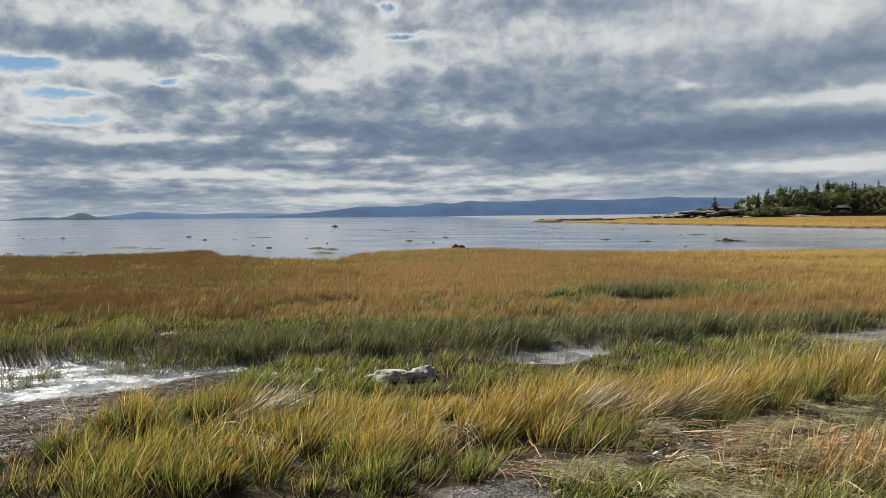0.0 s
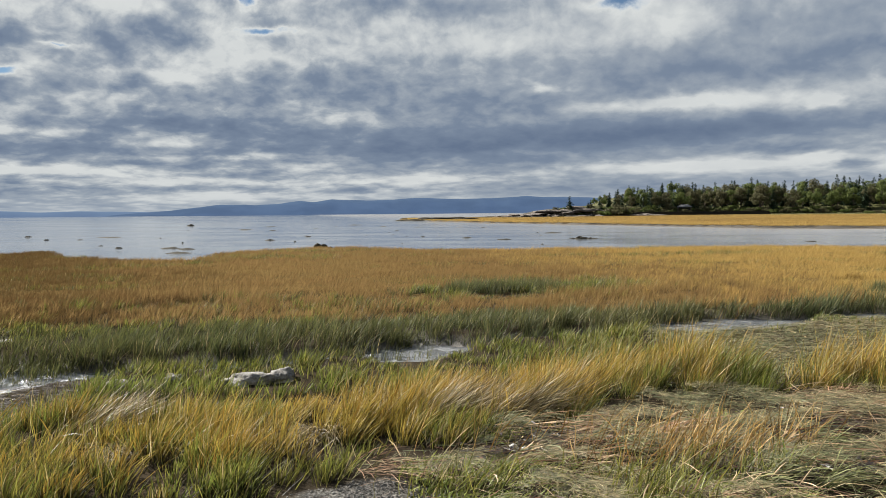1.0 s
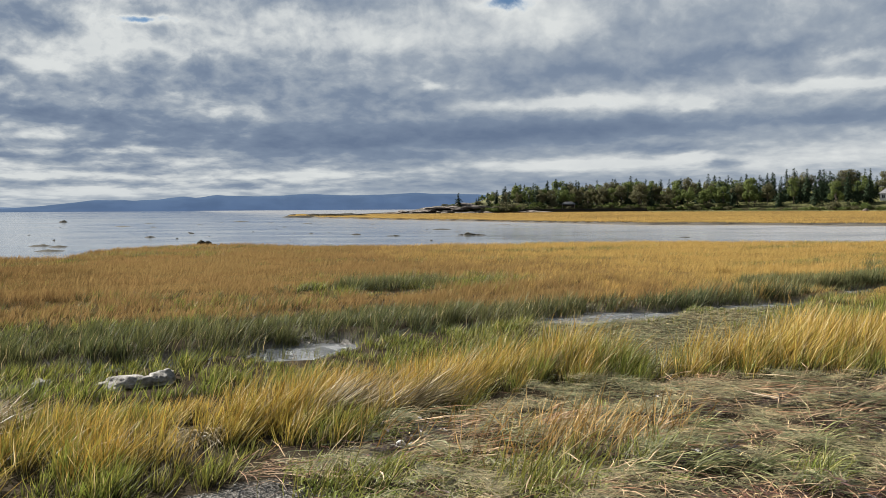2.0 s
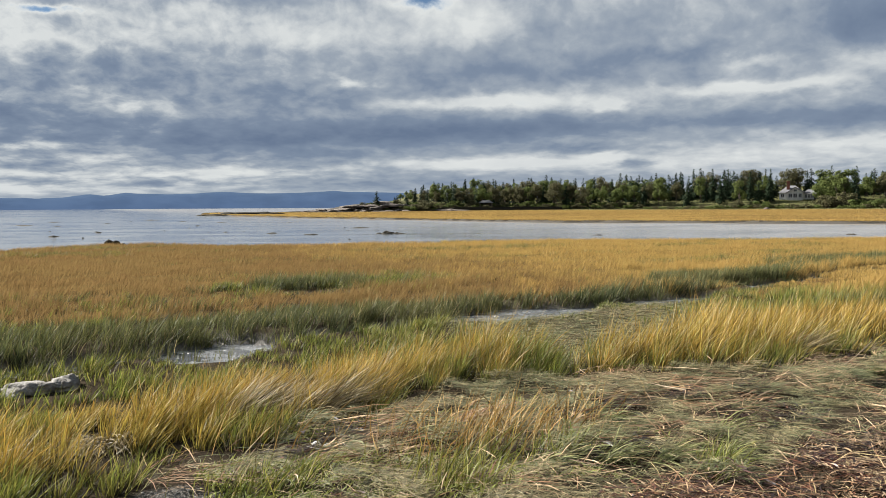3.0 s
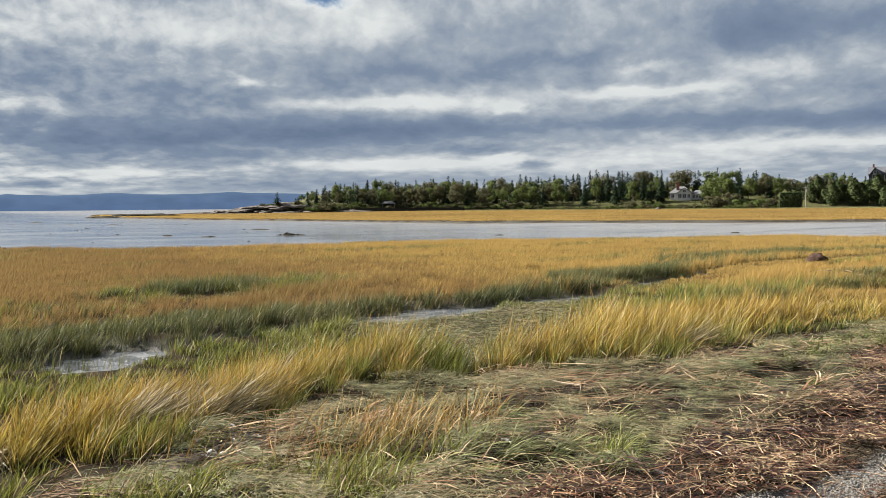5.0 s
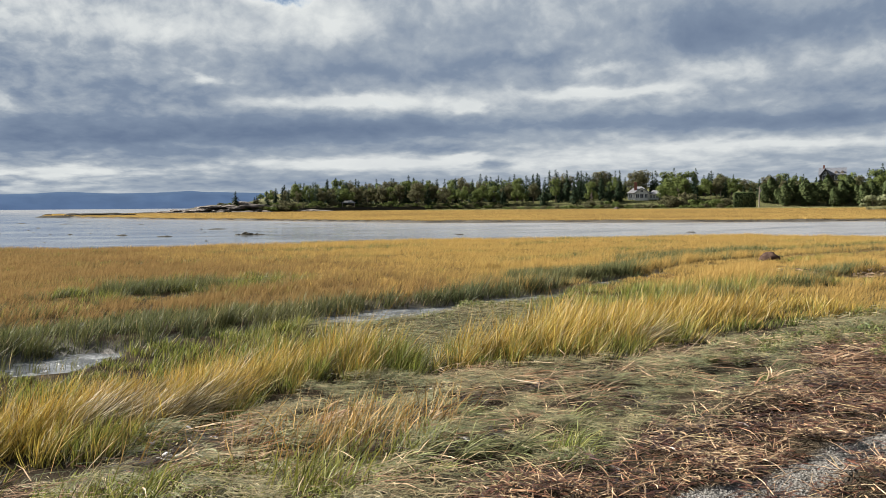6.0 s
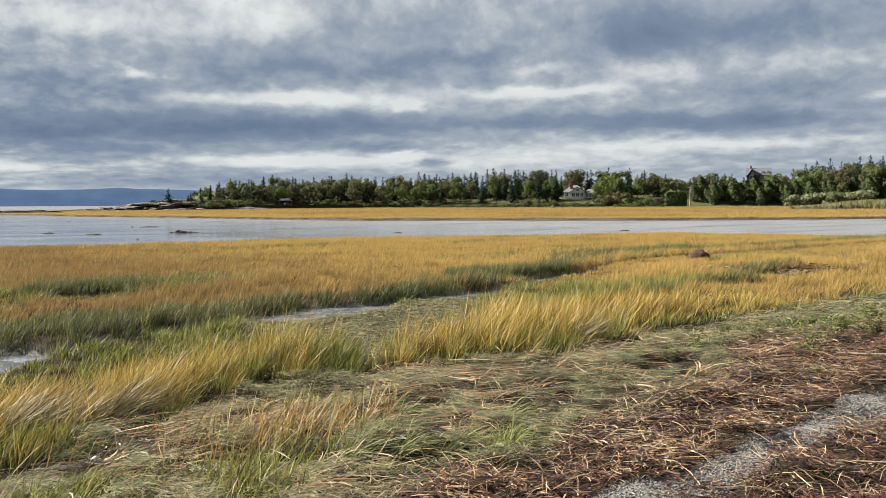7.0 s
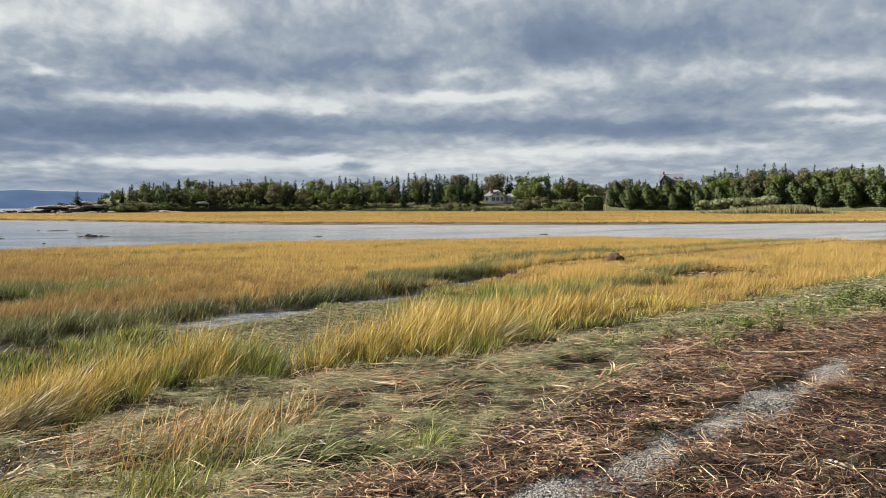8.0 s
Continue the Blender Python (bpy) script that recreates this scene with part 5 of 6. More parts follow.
# low banks of weed and mud that the tide has laid bare
bank_rng = random.Random(12)
for k in range(40):
    a, d = bank_rng.uniform(-17, 29), 50 * (3.6 ** bank_rng.random())
    if d < float(line(a, MARSH_R)) + 4:
        continue
    p, w = heading(a) * d, bank_rng.choice((0.2, 0.25, 0.35, 0.6)) * (d / 80) ** 0.6
    low_bank("weed_bank", p.x, p.y, w, w * 0.7, 0.035 + 0.035 * bank_rng.random(), "low dark bank of weed and mud bared by the tide", "mud bank", 200.0 + k, a, "weed banks on the tidal flat")
for a, d, w in ((22.4, 50, 1.7), (25.6, 49, 1.1), (16.9, 52, 1.3), (20.0, 58, 1.4), (8.4, 46, 1.0), (9.0, 53, 1.3), (-17.5, 80, 1.8)):
    p = heading(a) * d
    low_bank("weed_bank", p.x, p.y, w * 1.2, w * 0.9, 0.10, "long low dark bank of weed and mud by the marsh", "mud bank", 300.0 + d, a, "weed banks on the tidal flat")
# the heap at the marsh's edge
for k, (a, d, w, h) in enumerate(((-1.3, 46.6, 0.26, 0.26), (-0.9, 46.2, 0.22, 0.2), (-1.7, 46.9, 0.2, 0.18), (-1.1, 47.0, 0.36, 0.16))):
    p = heading(a) * d
    stone("edge_rock", p.x, p.y, (w, w * 0.8, h), M_WEED_ROCK, "dark weedy rock at the edge of the marsh", "rock", 50.0 + k, a, "rocks at the marsh edge", 0.1)
# the ledge off the point
for k in range(9):
    a = -6.9 - k * 0.55
    p = heading(a) * (225 - 4 * (k % 3))
    stone("ledge_rock", p.x, p.y, (2.4 + (k % 3) * 0.8, 1.6, 0.4 + 0.15 * (k % 2)), M_WEED_ROCK, "low dark ledge of rock off the point", "rock", 70.0 + k, a, "ledges off the point", 0.2)
# bare rock of the point
for k in range(26):
    a = -14.0 - k * 0.42 - (k % 3) * 0.1
    p = heading(a) * (258 + 2.0 * (k % 4) + 1.2 * max(0, k - 12))
    stone("shore_outcrop", p.x, p.y, (2.2 + (k % 4) * 0.6, 2.2, 0.28 + 0.12 * (k % 3)), M_ROCK, "pale rounded bedrock outcrop on the wooded point", "rock", 90.0 + k, 20 * k, "outcrops of the point", 0.3, 0.75)
for k, (a, d, w, h) in enumerate(((-18.2, 266, 3.5, 0.8), (-19.4, 268, 4.0, 1.0), (-20.4, 270, 4.0, 1.0), (-17.2, 264, 3.0, 0.7))):
    p = heading(a) * d
    stone("shore_outcrop", p.x, p.y, (w, 4.0, h), M_ROCK, "pale rounded bedrock outcrop on the wooded point", "rock", 130.0 + k, 30 * k, "outcrops of the point", 0.3, 0.75)
p = heading(-55.55) * 28.6
stone("weed_heap", p.x, p.y, (0.32, 0.25, 0.22), M_HEAP, "dark brown heap of seaweed on a stone in the marsh", "rock", 150, 0, "", 0.1, 0.5)
p = heading(-45.4) * 262
stone("shore_boulder", p.x, p.y, (0.9, 0.7, 0.6), M_ROCK, "sunlit boulder at the foot of the far bank", "rock", 151, 0)


# ---- trees ----
def leaf_cloud(name, centres, size, mat, outward, single=False):
    """Small leaf clumps that face outward, each a triangle or a bent pair of them."""
    n = len(centres)
    c = outward / (np.linalg.norm(outward, axis=1)[:, None] + 1e-6) + rng.normal(0, 0.42, (n, 3))
    c /= np.linalg.norm(c, axis=1)[:, None]
    a = np.cross(c, rng.normal(size=(n, 3)))
    a /= np.linalg.norm(a, axis=1)[:, None]
    b = np.cross(c, a)
    if single:
        s = (size * rng.uniform(0.6, 1.5, n))[:, None]
        verts = np.stack([centres - a * s, centres + b * s * 0.75, centres + a * s * 0.8 - b * s * 0.3], 1).reshape(-1, 3)
        return raw_mesh(name, verts, np.arange(n * 3).reshape(-1, 3), mat, np.tile([0.1, 0.6, 1.0], n))
    s = (size * rng.uniform(0.6, 1.4, n))[:, None]
    verts = np.stack([centres - a * s, centres + b * s * 0.6 + c * s * 0.2, centres - b * s * 0.6 + c * s * 0.2, centres + a * s], 1).reshape(-1, 3)
    o = (np.arange(n) * 4)[:, None]
    tris = np.concatenate([o + np.array([[0, 1, 2]]), o + np.array([[1, 3, 2]])])
    uv = np.tile([0.1, 0.5, 0.5, 1.0], n)
    return raw_mesh(name, verts, tris, mat, uv)


def conifer(seed, height=10.0, spread=0.19, lean=0.0, ragged=0.3):
    """A spruce: trunk, and whorls of drooping boughs with gaps between."""
    r = np.random.default_rng(seed)
    tree = thing("spruce", (0, 0, -60), "dark green spruce of the shore wood", "tree", "trees of the far wood")
    part("trunk", tube(bmesh.new(), [(0, 0, -0.4), (0.05, 0, height * 0.5), (0.0, 0.03, height * 0.95)], [0.16, 0.09, 0.015]), M_BARK, tree)
    pts = []
    z = height * 0.07
    while z < height * 0.985:
        f = 1 - z / height
        reach = height * spread * (f ** 0.78) * r.uniform(1 - ragged, 1 + ragged * 0.6) + 0.16
        for k in range(r.integers(6, 10)):
            az, ln = r.uniform(0, 6.283), reach * r.uniform(0.55, 1.1)
            m = max(2, int(ln / 0.23))
            t = np.linspace(0.15, 1, m)
            zz = z + 0.10 * ln - ln * 0.42 * t ** 1.4 + lean * t
            pts.append(np.stack([np.cos(az) * ln * t, np.sin(az) * ln * t, zz], -1) + r.normal(0, 0.06, (m, 3)))
        z += height * 0.036 * r.uniform(0.7, 1.3)
    pts = np.concatenate(pts)
    out = pts * np.array([1.0, 1.0, 0.0]) + np.array([0, 0, 0.35 * height * spread])
    mesh_part("crown", leaf_cloud("crown", pts, 0.40 * (1.05 - 0.5 * pts[:, 2] / height), M_SPRUCE, out, True), tree)
    return tree


def broadleaf(seed, height=9.0, width=6.0, mat=None, label="broad green tree at the wood's edge", bush=False, name="tree", category="tree"):
    """A broad tree: trunk, limbs, and leaf clumps round the limbs' ends."""
    r = np.random.default_rng(seed)
    tree = thing(name, (0, 0, -60), label, category, "bushes of the far shore" if bush else "trees of the far wood")
    bm = bmesh.new()
    fork = height * (0.06 if bush else 0.2)
    tube(bm, [(0, 0, -0.4), (0.05, 0.03, fork * 0.6), (0.1, -0.05, fork)], [0.22 * height / 9, 0.17 * height / 9, 0.13 * height / 9])
    ends = []
    for k in range(9 if bush else 13):
        az = k * 2.4 + r.uniform(-0.4, 0.4)
        hz = r.uniform(0.12, 0.95)
        reach = width * 0.5 * r.uniform(0.45, 0.95) * (1.1 - 0.9 * abs(hz - 0.45))
        e = Vector((math.cos(az) * reach, math.sin(az) * reach, fork + (height - fork) * hz * 0.93))
        mid = Vector((e.x * 0.45, e.y * 0.45, fork + (e.z - fork) * 0.6))
        tube(bm, [(0.1, -0.05, fork), mid, e], [0.09 * height / 9, 0.055 * height / 9, 0.02], 4)
        ends.append(e)
    part("trunk", bm, M_BARK, tree)
    pts, outs = [], []
    for e in ends:
        n = 90 if bush else 150
        q = r.normal(size=(n, 3))
        q /= np.linalg.norm(q, axis=1)[:, None]
        q *= (r.uniform(0.35, 1.0, n) ** 0.6)[:, None] * np.array([width * 0.23, width * 0.23, height * 0.14])
        pts.append(q * r.uniform(0.75, 1.2) + np.array(e[:]) + np.array([0, 0, height * 0.02]))
        outs.append(q + 0.35 * (np.array(e[:]) - np.array([0, 0, height * 0.5])))
    pts, outs = np.concatenate(pts), np.concatenate(outs)
    ok = pts[:, 2] > 0.1
    mesh_part("crown", leaf_cloud("crown", pts[ok], 0.24 if bush else 0.30, mat, outs[ok], True), tree)
    return tree


def cedar(seed):
    """A dense cedar of a hedge row: leaf clumps over a swollen spindle."""
    r = np.random.default_rng(seed)
    tree = thing("cedar", (0, 0, -60), "dense dark green cedar in a row behind the field", "tree", "row of cedars")
    part("trunk", tube(bmesh.new(), [(0, 0, -0.4), (0.03, 0, 3.0), (0, 0.03, 6.6)], [0.14, 0.09, 0.02]), M_BARK, tree)
    n = 1500
    t, a = r.random(n) ** 0.8, r.uniform(0, 6.283, n)
    rad = 1.75 * np.sin(np.clip(t * 0.86 + 0.16, 0, 1) * np.pi) ** 0.7 * (0.75 + 0.25 * np.sin(a * 3 + t * 9 + seed)) * r.uniform(0.7, 1.05, n)
    pts = np.stack([np.cos(a) * rad, np.sin(a) * rad, 0.2 + 6.8 * t], -1)
    mesh_part("crown", leaf_cloud("crown", pts, 0.27, M_CEDAR, pts * np.array([1.0, 1.0, 0.0]) + np.array([0, 0, 0.5]), True), tree)
    return tree


SPRUCES = [conifer(1, 10, 0.27, ragged=0.4), conifer(2, 10, 0.31, ragged=0.4), conifer(3, 10, 0.34, ragged=0.55), conifer(4, 10, 0.25, ragged=0.5)]
BROAD = [broadleaf(11, 9, 7, M_LEAF), broadleaf(12, 9, 6, M_LEAF), broadleaf(13, 9, 7, M_LEAF_OLD, "broad tree with olive turning leaves"), broadleaf(14, 9, 6, M_LEAF_OLD, "broad tree with olive turning leaves")]
BUSHES = [broadleaf(21, 3, 4, M_LEAF, "rounded green bush on the far bank", True, "bush", "bush"), broadleaf(22, 3, 4, M_LEAF_OLD, "olive bush on the far bank", True, "bush", "bush"),
          broadleaf(23, 3, 4, M_LEAF_PALE, "pale silvery green bush in the field", True, "bush", "bush")]
CEDARS = [cedar(31), cedar(32)]
TREE_TOP = [(-80, 2.6), (-70, 2.75), (-66.5, 2.85), (-63, 2.7), (-61, 2.35), (-59, 1.85), (-57, 2.1), (-55.5, 2.0), (-54, 1.75), (-52.5, 2.2), (-50, 2.5), (-47.5, 2.45), (-45, 2.35), (-43, 2.45), (-41.4, 2.6), (-39.5, 2.3), (-37, 2.2), (-34, 2.1), (-31, 2.15), (-28, 2.0), (-26, 2.0), (-24, 1.85), (-22, 1.7), (-20.8, 1.25), (-20.0, 0.95)]


def plant(proto, az, dist, height, proto_height, turn, wide=1.0):
    p = heading(az) * dist
    z = float(ground_z(np.array([p.x]), np.array([p.y]))[0])
    s = height / proto_height
    return copy_thing(proto, pose(p.x, p.y, z, 0, 0, turn) @ Matrix.Diagonal((s * wide, s * wide, s, 1)))


def grow_wood():
    r = random.Random(5)
    for row, (step, back, share) in enumerate(((0.62, 7, 0.78), (0.60, 17, 0.92), (0.56, 31, 0.97), (0.66, 44, 0.97))):
        a = -20.2 - 0.3 * row
        while a > -76:
            az = a + r.uniform(-0.15, 0.15)
            a -= step * r.uniform(0.45, 1.55)
            if -48.8 < az < -45.7 and row < 2 or -60.8 < az < -57.4 and row > 1:
                continue
            d = float(line(az, WOOD_R)) + back + r.uniform(-4, 4)
            p = heading(az) * d
            z = float(ground_z(np.array([p.x]), np.array([p.y]))[0])
            top = EYE + math.tan(radians(float(line(az, TREE_TOP)))) * d - z
            h = top * share * r.choice((0.8, 0.9, 0.94, 0.98, 1.03))
            spruce = (0.85 if row == 3 else 0.5) if row >= 2 else (0.85 if -45 < az < -39 else 0.4 if row else 0.22)
            if -58 < az < -52:
                spruce = 0.45
            if r.random() < spruce:
                k = r.randrange(4)
                plant(SPRUCES[k], az, d, h * r.uniform(0.95, 1.06), 10.0, r.uniform(0, 360), r.uniform(0.85, 1.15))
            else:
                k = r.randrange(2) if r.random() < 0.6 else 2 + r.randrange(2)
                plant(BROAD[k], az, d, h * r.uniform(0.9, 1.0), 9.6, r.uniform(0, 360), r.uniform(0.75, 1.1))


grow_wood()
plant(SPRUCES[2], -18.72, 266, 5.0, 10.0, 40, 1.2)
plant(SPRUCES[1], -20.0, 272, 2.8, 10.0, 10, 1.0)
plant(SPRUCES[0], -20.9, 274, 4.0, 10.0, 80, 1.2)
BANK_BUSHES = [(-21.3, 275, 2.6, 0), (-22.0, 278, 3.0, 1), (-20.6, 268, 2.2, 1), (-19.6, 268, 1.6, 0), (-21.6, 268, 2.4, 1), (-22.6, 276, 3.4, 0), (-20.1, 272, 2.0, 1), (-43.6, 279, 3.0, 1), (-45.2, 279, 3.6, 0), (-42.4, 276, 2.0, 0), (-44.5, 274, 1.6, 1), (-46.2, 272, 1.6, 0), (-47.2, 271, 1.6, 1), (-48.3, 272, 1.8, 0), (-49.2, 278, 4.2, 1), (-50.1, 282, 5.5, 1), (-50.9, 280, 4.0, 0), (-49.0, 279, 4.6, 1), (-46.1, 280, 1.7, 1), (-47.0, 279, 1.4, 0)]
FIELD_BUSHES = [(-51.8, 280, 4.2, 0), (-52.6, 280, 3.6, 1), (-49.8, 270, 1.5, 0), (-51.0, 270, 1.6, 0), (-52.3, 268, 1.7, 1), (-39.0, 292, 1.4, 0), (-40.5, 290, 1.4, 1), (-37.8, 294, 1.2, 0), (-29.4, 303, 3.6, 0), (-25.4, 295, 3.0, 1), (-24.2, 292, 2.8, 0), (-27.8, 300, 3.0, 1),
                (-61.4, 277, 4.6, 2), (-62.4, 277, 5.2, 2), (-63.3, 277, 5.6, 2), (-65.0, 277, 6.2, 2), (-64.1, 278, 3.0, 1)]
for k, (a, d, h, kind) in enumerate(BANK_BUSHES + FIELD_BUSHES):
    plant(BUSHES[kind], a, d, h, 3.1, 47 * k, 1.15)
for k in range(150):
    a = -22.4 - k * 0.215
    if -48.6 < a < -45.9 and k % 2 or a < -53.2:
        continue
    low = a < -37.5
    plant(BUSHES[(k * 7) % 5 % 2], a, float(line(a, WOOD_R)) + (-9 + 5 * math.sin(k * 2.7) if low else 2 + 3 * math.sin(k * 1.9)), (1.2 if low else 1.5) + 0.7 * math.sin(k * 3.1), 3.1, 47 * k, 1.3)
for k in range(34):
    a = -17.6 - k * 0.15
    plant(BUSHES[(k * 3) % 2], a, 263.5 + 3.5 * abs(math.sin(k * 1.3)), 0.9 + 0.5 * math.sin(k * 2.1) + 0.10 * max(0, k - 12), 3.1, 71 * k, 1.4)
for k in range(46):
    a = -55.0 - k * 0.42
    plant(CEDARS[k % 2], a, 292 + 3 * math.sin(k * 1.7), 6.6 + 1.3 * math.sin(k * 2.3) + (1.2 if k > 24 else 0) + (0.9 if -60.8 < a < -57.4 else 0), 7.0, 61 * k, 1.4)
for proto in SPRUCES + BROAD + BUSHES + CEDARS:
    for o in (*proto.children, proto):
        bpy.data.objects.remove(o)


def hedge(az0, az1, dist, height, depth, label):
    """A clipped hedge: leaf clumps over a dense box with soft edges."""
    a, b = heading(az0) * dist, heading(az1) * dist
    mid, ln = (a + b) / 2, (b - a).length
    z = float(ground_z(np.array([mid.x]), np.array([mid.y]))[0])
    ob = thing("hedge", (mid.x, mid.y, z), label, "hedge", "hedges by the houses", math.degrees(math.atan2(b.y - a.y, b.x - a.x)))
    n = int(ln * height * 55)
    q = rng.uniform(-1, 1, (n, 3))
    k = np.argmax(np.abs(q) * np.array([1, 1, 1.0]) + rng.random((n, 3)) * 0.4, 1)
    q[np.arange(n), k] = np.sign(q[np.arange(n), k]) * rng.uniform(0.86, 1.0, n)
    q = q * np.array([ln / 2, depth / 2, height / 2]) + np.array([0, 0, height / 2])
    mesh_part("foliage", leaf_cloud("foliage", q, 0.24, M_CEDAR, q - np.array([0, 0, height / 2])), ob)
    core = box(bmesh.new(), -ln / 2 + 0.3, ln / 2 - 0.3, -depth / 2 + 0.3, depth / 2 - 0.3, -0.3, height - 0.3, 0.2)
    part("core", core, M_SPRUCE, ob, "dense shaded twigs inside")
    return ob


hedge(-53.1, -54.5, 276, 5.2, 3.0, "tall clipped dark green hedge beside the field")


# ---- reeds and far marsh ----
def far_marsh():
    n = 250000
    az = rng.uniform(-78, -7.2, n)
    r0, r1 = line(az, SHORE_R), line(az, WOOD_R)
    t = rng.random(n) ** 1.5
    r = r0 + 0.9 + (r1 - 4 - r0) * t
    x, y = -r * np.sin(np.radians(az)), r * np.cos(np.radians(az))
    ok = (ground_z(x, y) > 0.1) & (ground_z(x, y) < 1.2)
    x, y, r = x[ok], y[ok], r[ok]
    g = ease(fbm(x * 0.5, y * 0.5, 9.0, 3), 0.45, 0.62) * 0.5
    p = rng.random(len(x)) < 0.9 - g
    h = 0.22 + 0.12 * fbm(x, y, 4, 2)
    stand("golden_marsh_grass", x[p], y[p], h[p], 0.043, M_GOLD_FAR, "golden marsh grass on the far flat", wild=0.3, segments=1)
    stand("rusty_marsh_grass", x[~p], y[~p], h[~p], 0.043, M_RUST_FAR, "rust-brown marsh grass on the far flat", wild=0.3, segments=1)
    m = 26000
    az = rng.uniform(-78, -8, m)
    r = line(az, SHORE_R) + rng.uniform(-3, 6, m)
    x, y = -r * np.sin(np.radians(az)), r * np.cos(np.radians(az))
    back = r - line(az, SHORE_R) - 5.0 * (fbm(x, y, 9.0, 4) - 0.47)
    x, y = keep((back > 0.6) * (back < 4.5), x, y)
    stand("golden_marsh_grass", x, y, np.full(len(x), 0.3), 0.08, M_GOLD_FAR, "golden marsh grass at the far water's edge", wild=0.4, segments=1)
    # green verge at the foot of the bank
    m = 34000
    az = rng.uniform(-78, -32, m)
    r = line(az, WOOD_R) + rng.uniform(-24, 16, m)
    x, y = -r * np.sin(np.radians(az)), r * np.cos(np.radians(az))
    stand("bank_grass", x, y, np.full(m, 0.45), 0.16, M_MEADOW, "pale green rough grass on the far bank", wild=0.4, segments=1)
    m = 9000
    az = rng.uniform(-70, -61, m)
    r = 205 + rng.uniform(-9, 14, m) + 4 * np.sin(az * 2)
    x, y = -r * np.sin(np.radians(az)), r * np.cos(np.radians(az))
    h = 2.1 * ease(az, -70.5, -67) * (0.3 + 0.7 * ease(-az, 61, 66))
    stand("reeds", x, y, h, 0.12, M_REED, "stand of grey-green reeds in the far field", lean=(0.1, 0), wild=0.08, droop=0.1, category="reeds")


far_marsh()


# ---- houses ----
def window(parent, x, y, z, w, h, name="window"):
    """A sash in a wall that faces -y."""
    win = part(name, boxed(x - w / 2, x + w / 2, y - 0.03, y + 0.04, z, z + h), M_GLASS, parent, "dark window pane")
    bm = bmesh.new()
    for a in ((x - w / 2 - 0.08, x - w / 2, z, z + h), (x + w / 2, x + w / 2 + 0.08, z, z + h), (x - w / 2 - 0.08, x + w / 2 + 0.08, z + h, z + h + 0.08), (x - w / 2 - 0.1, x + w / 2 + 0.1, z - 0.09, z), (x - 0.03, x + 0.03, z, z + h)):
        box(bm, a[0], a[1], y - 0.06, y + 0.03, a[2], a[3])
    part("frame", bm, M_WHITE, win, "white frame")
    return win


def prism(x0, x1, y0, y1, z0, z1, hip=0.0, over=0.4, thick=0.18):
    """A roof with its ridge along x, hipped by hip metres at both ends."""
    bm = bmesh.new()
    ym = (y0 + y1) / 2
    low = [bm.verts.new(v) for v in ((x0 - over, y0 - over, z0), (x1 + over, y0 - over, z0), (x1 + over, y1 + over, z0), (x0 - over, y1 + over, z0))]
    top = [bm.verts.new((x0 - (0 if hip else over) + hip, ym, z1)), bm.verts.new((x1 + (0 if hip else over) - hip, ym, z1))]
    bm.faces.new((low[0], low[1], top[1], top[0]))
    bm.faces.new((low[2], low[3], top[0], top[1]))
    bm.faces.new((low[1], low[2], top[1]))
    bm.faces.new((low[3], low[0], top[0]))
    bm.faces.new(low[::-1])
    return bm


def gable(x0, x1, y, z0, z1, thick=0.2):
    """A triangular wall piece facing -y."""
    bm = bmesh.new()
    f = [bm.verts.new(v) for v in ((x0, y, z0), (x1, y, z0), ((x0 + x1) / 2, y, z1))]
    b = [bm.verts.new((v.co.x, y + thick, v.co.z)) for v in f]
    bm.faces.new(f)
    bm.faces.new(b[::-1])
    for i in range(3):
        j = (i + 1) % 3
        bm.faces.new((f[j], f[i], b[i], b[j]))
    return bm


def front_roof(x0, x1, y0, y1, z0, z1, over=0.35, thick=0.16):
    """Two slopes whose gable faces -y."""
    bm = bmesh.new()
    xm = (x0 + x1) / 2
    k = (z1 - z0) / (xm - x0)
    for sx, xe in ((-1, x0 - over), (1, x1 + over)):
        ze = z0 - over * k
        v = [bm.verts.new(c) for c in ((xe, y0 - over, ze), (xm, y0 - over, z1), (xm, y1, z1), (xe, y1, ze))]
        w = [bm.verts.new((c.co.x, c.co.y, c.co.z + thick)) for c in v]
        bm.faces.new(v)
        bm.faces.new(w[::-1])
        for i in range(4):
            j = (i + 1) % 4
            bm.faces.new((v[j], v[i], w[i], w[j]))
    bmesh.ops.recalc_face_normals(bm, faces=bm.faces)
    return bm


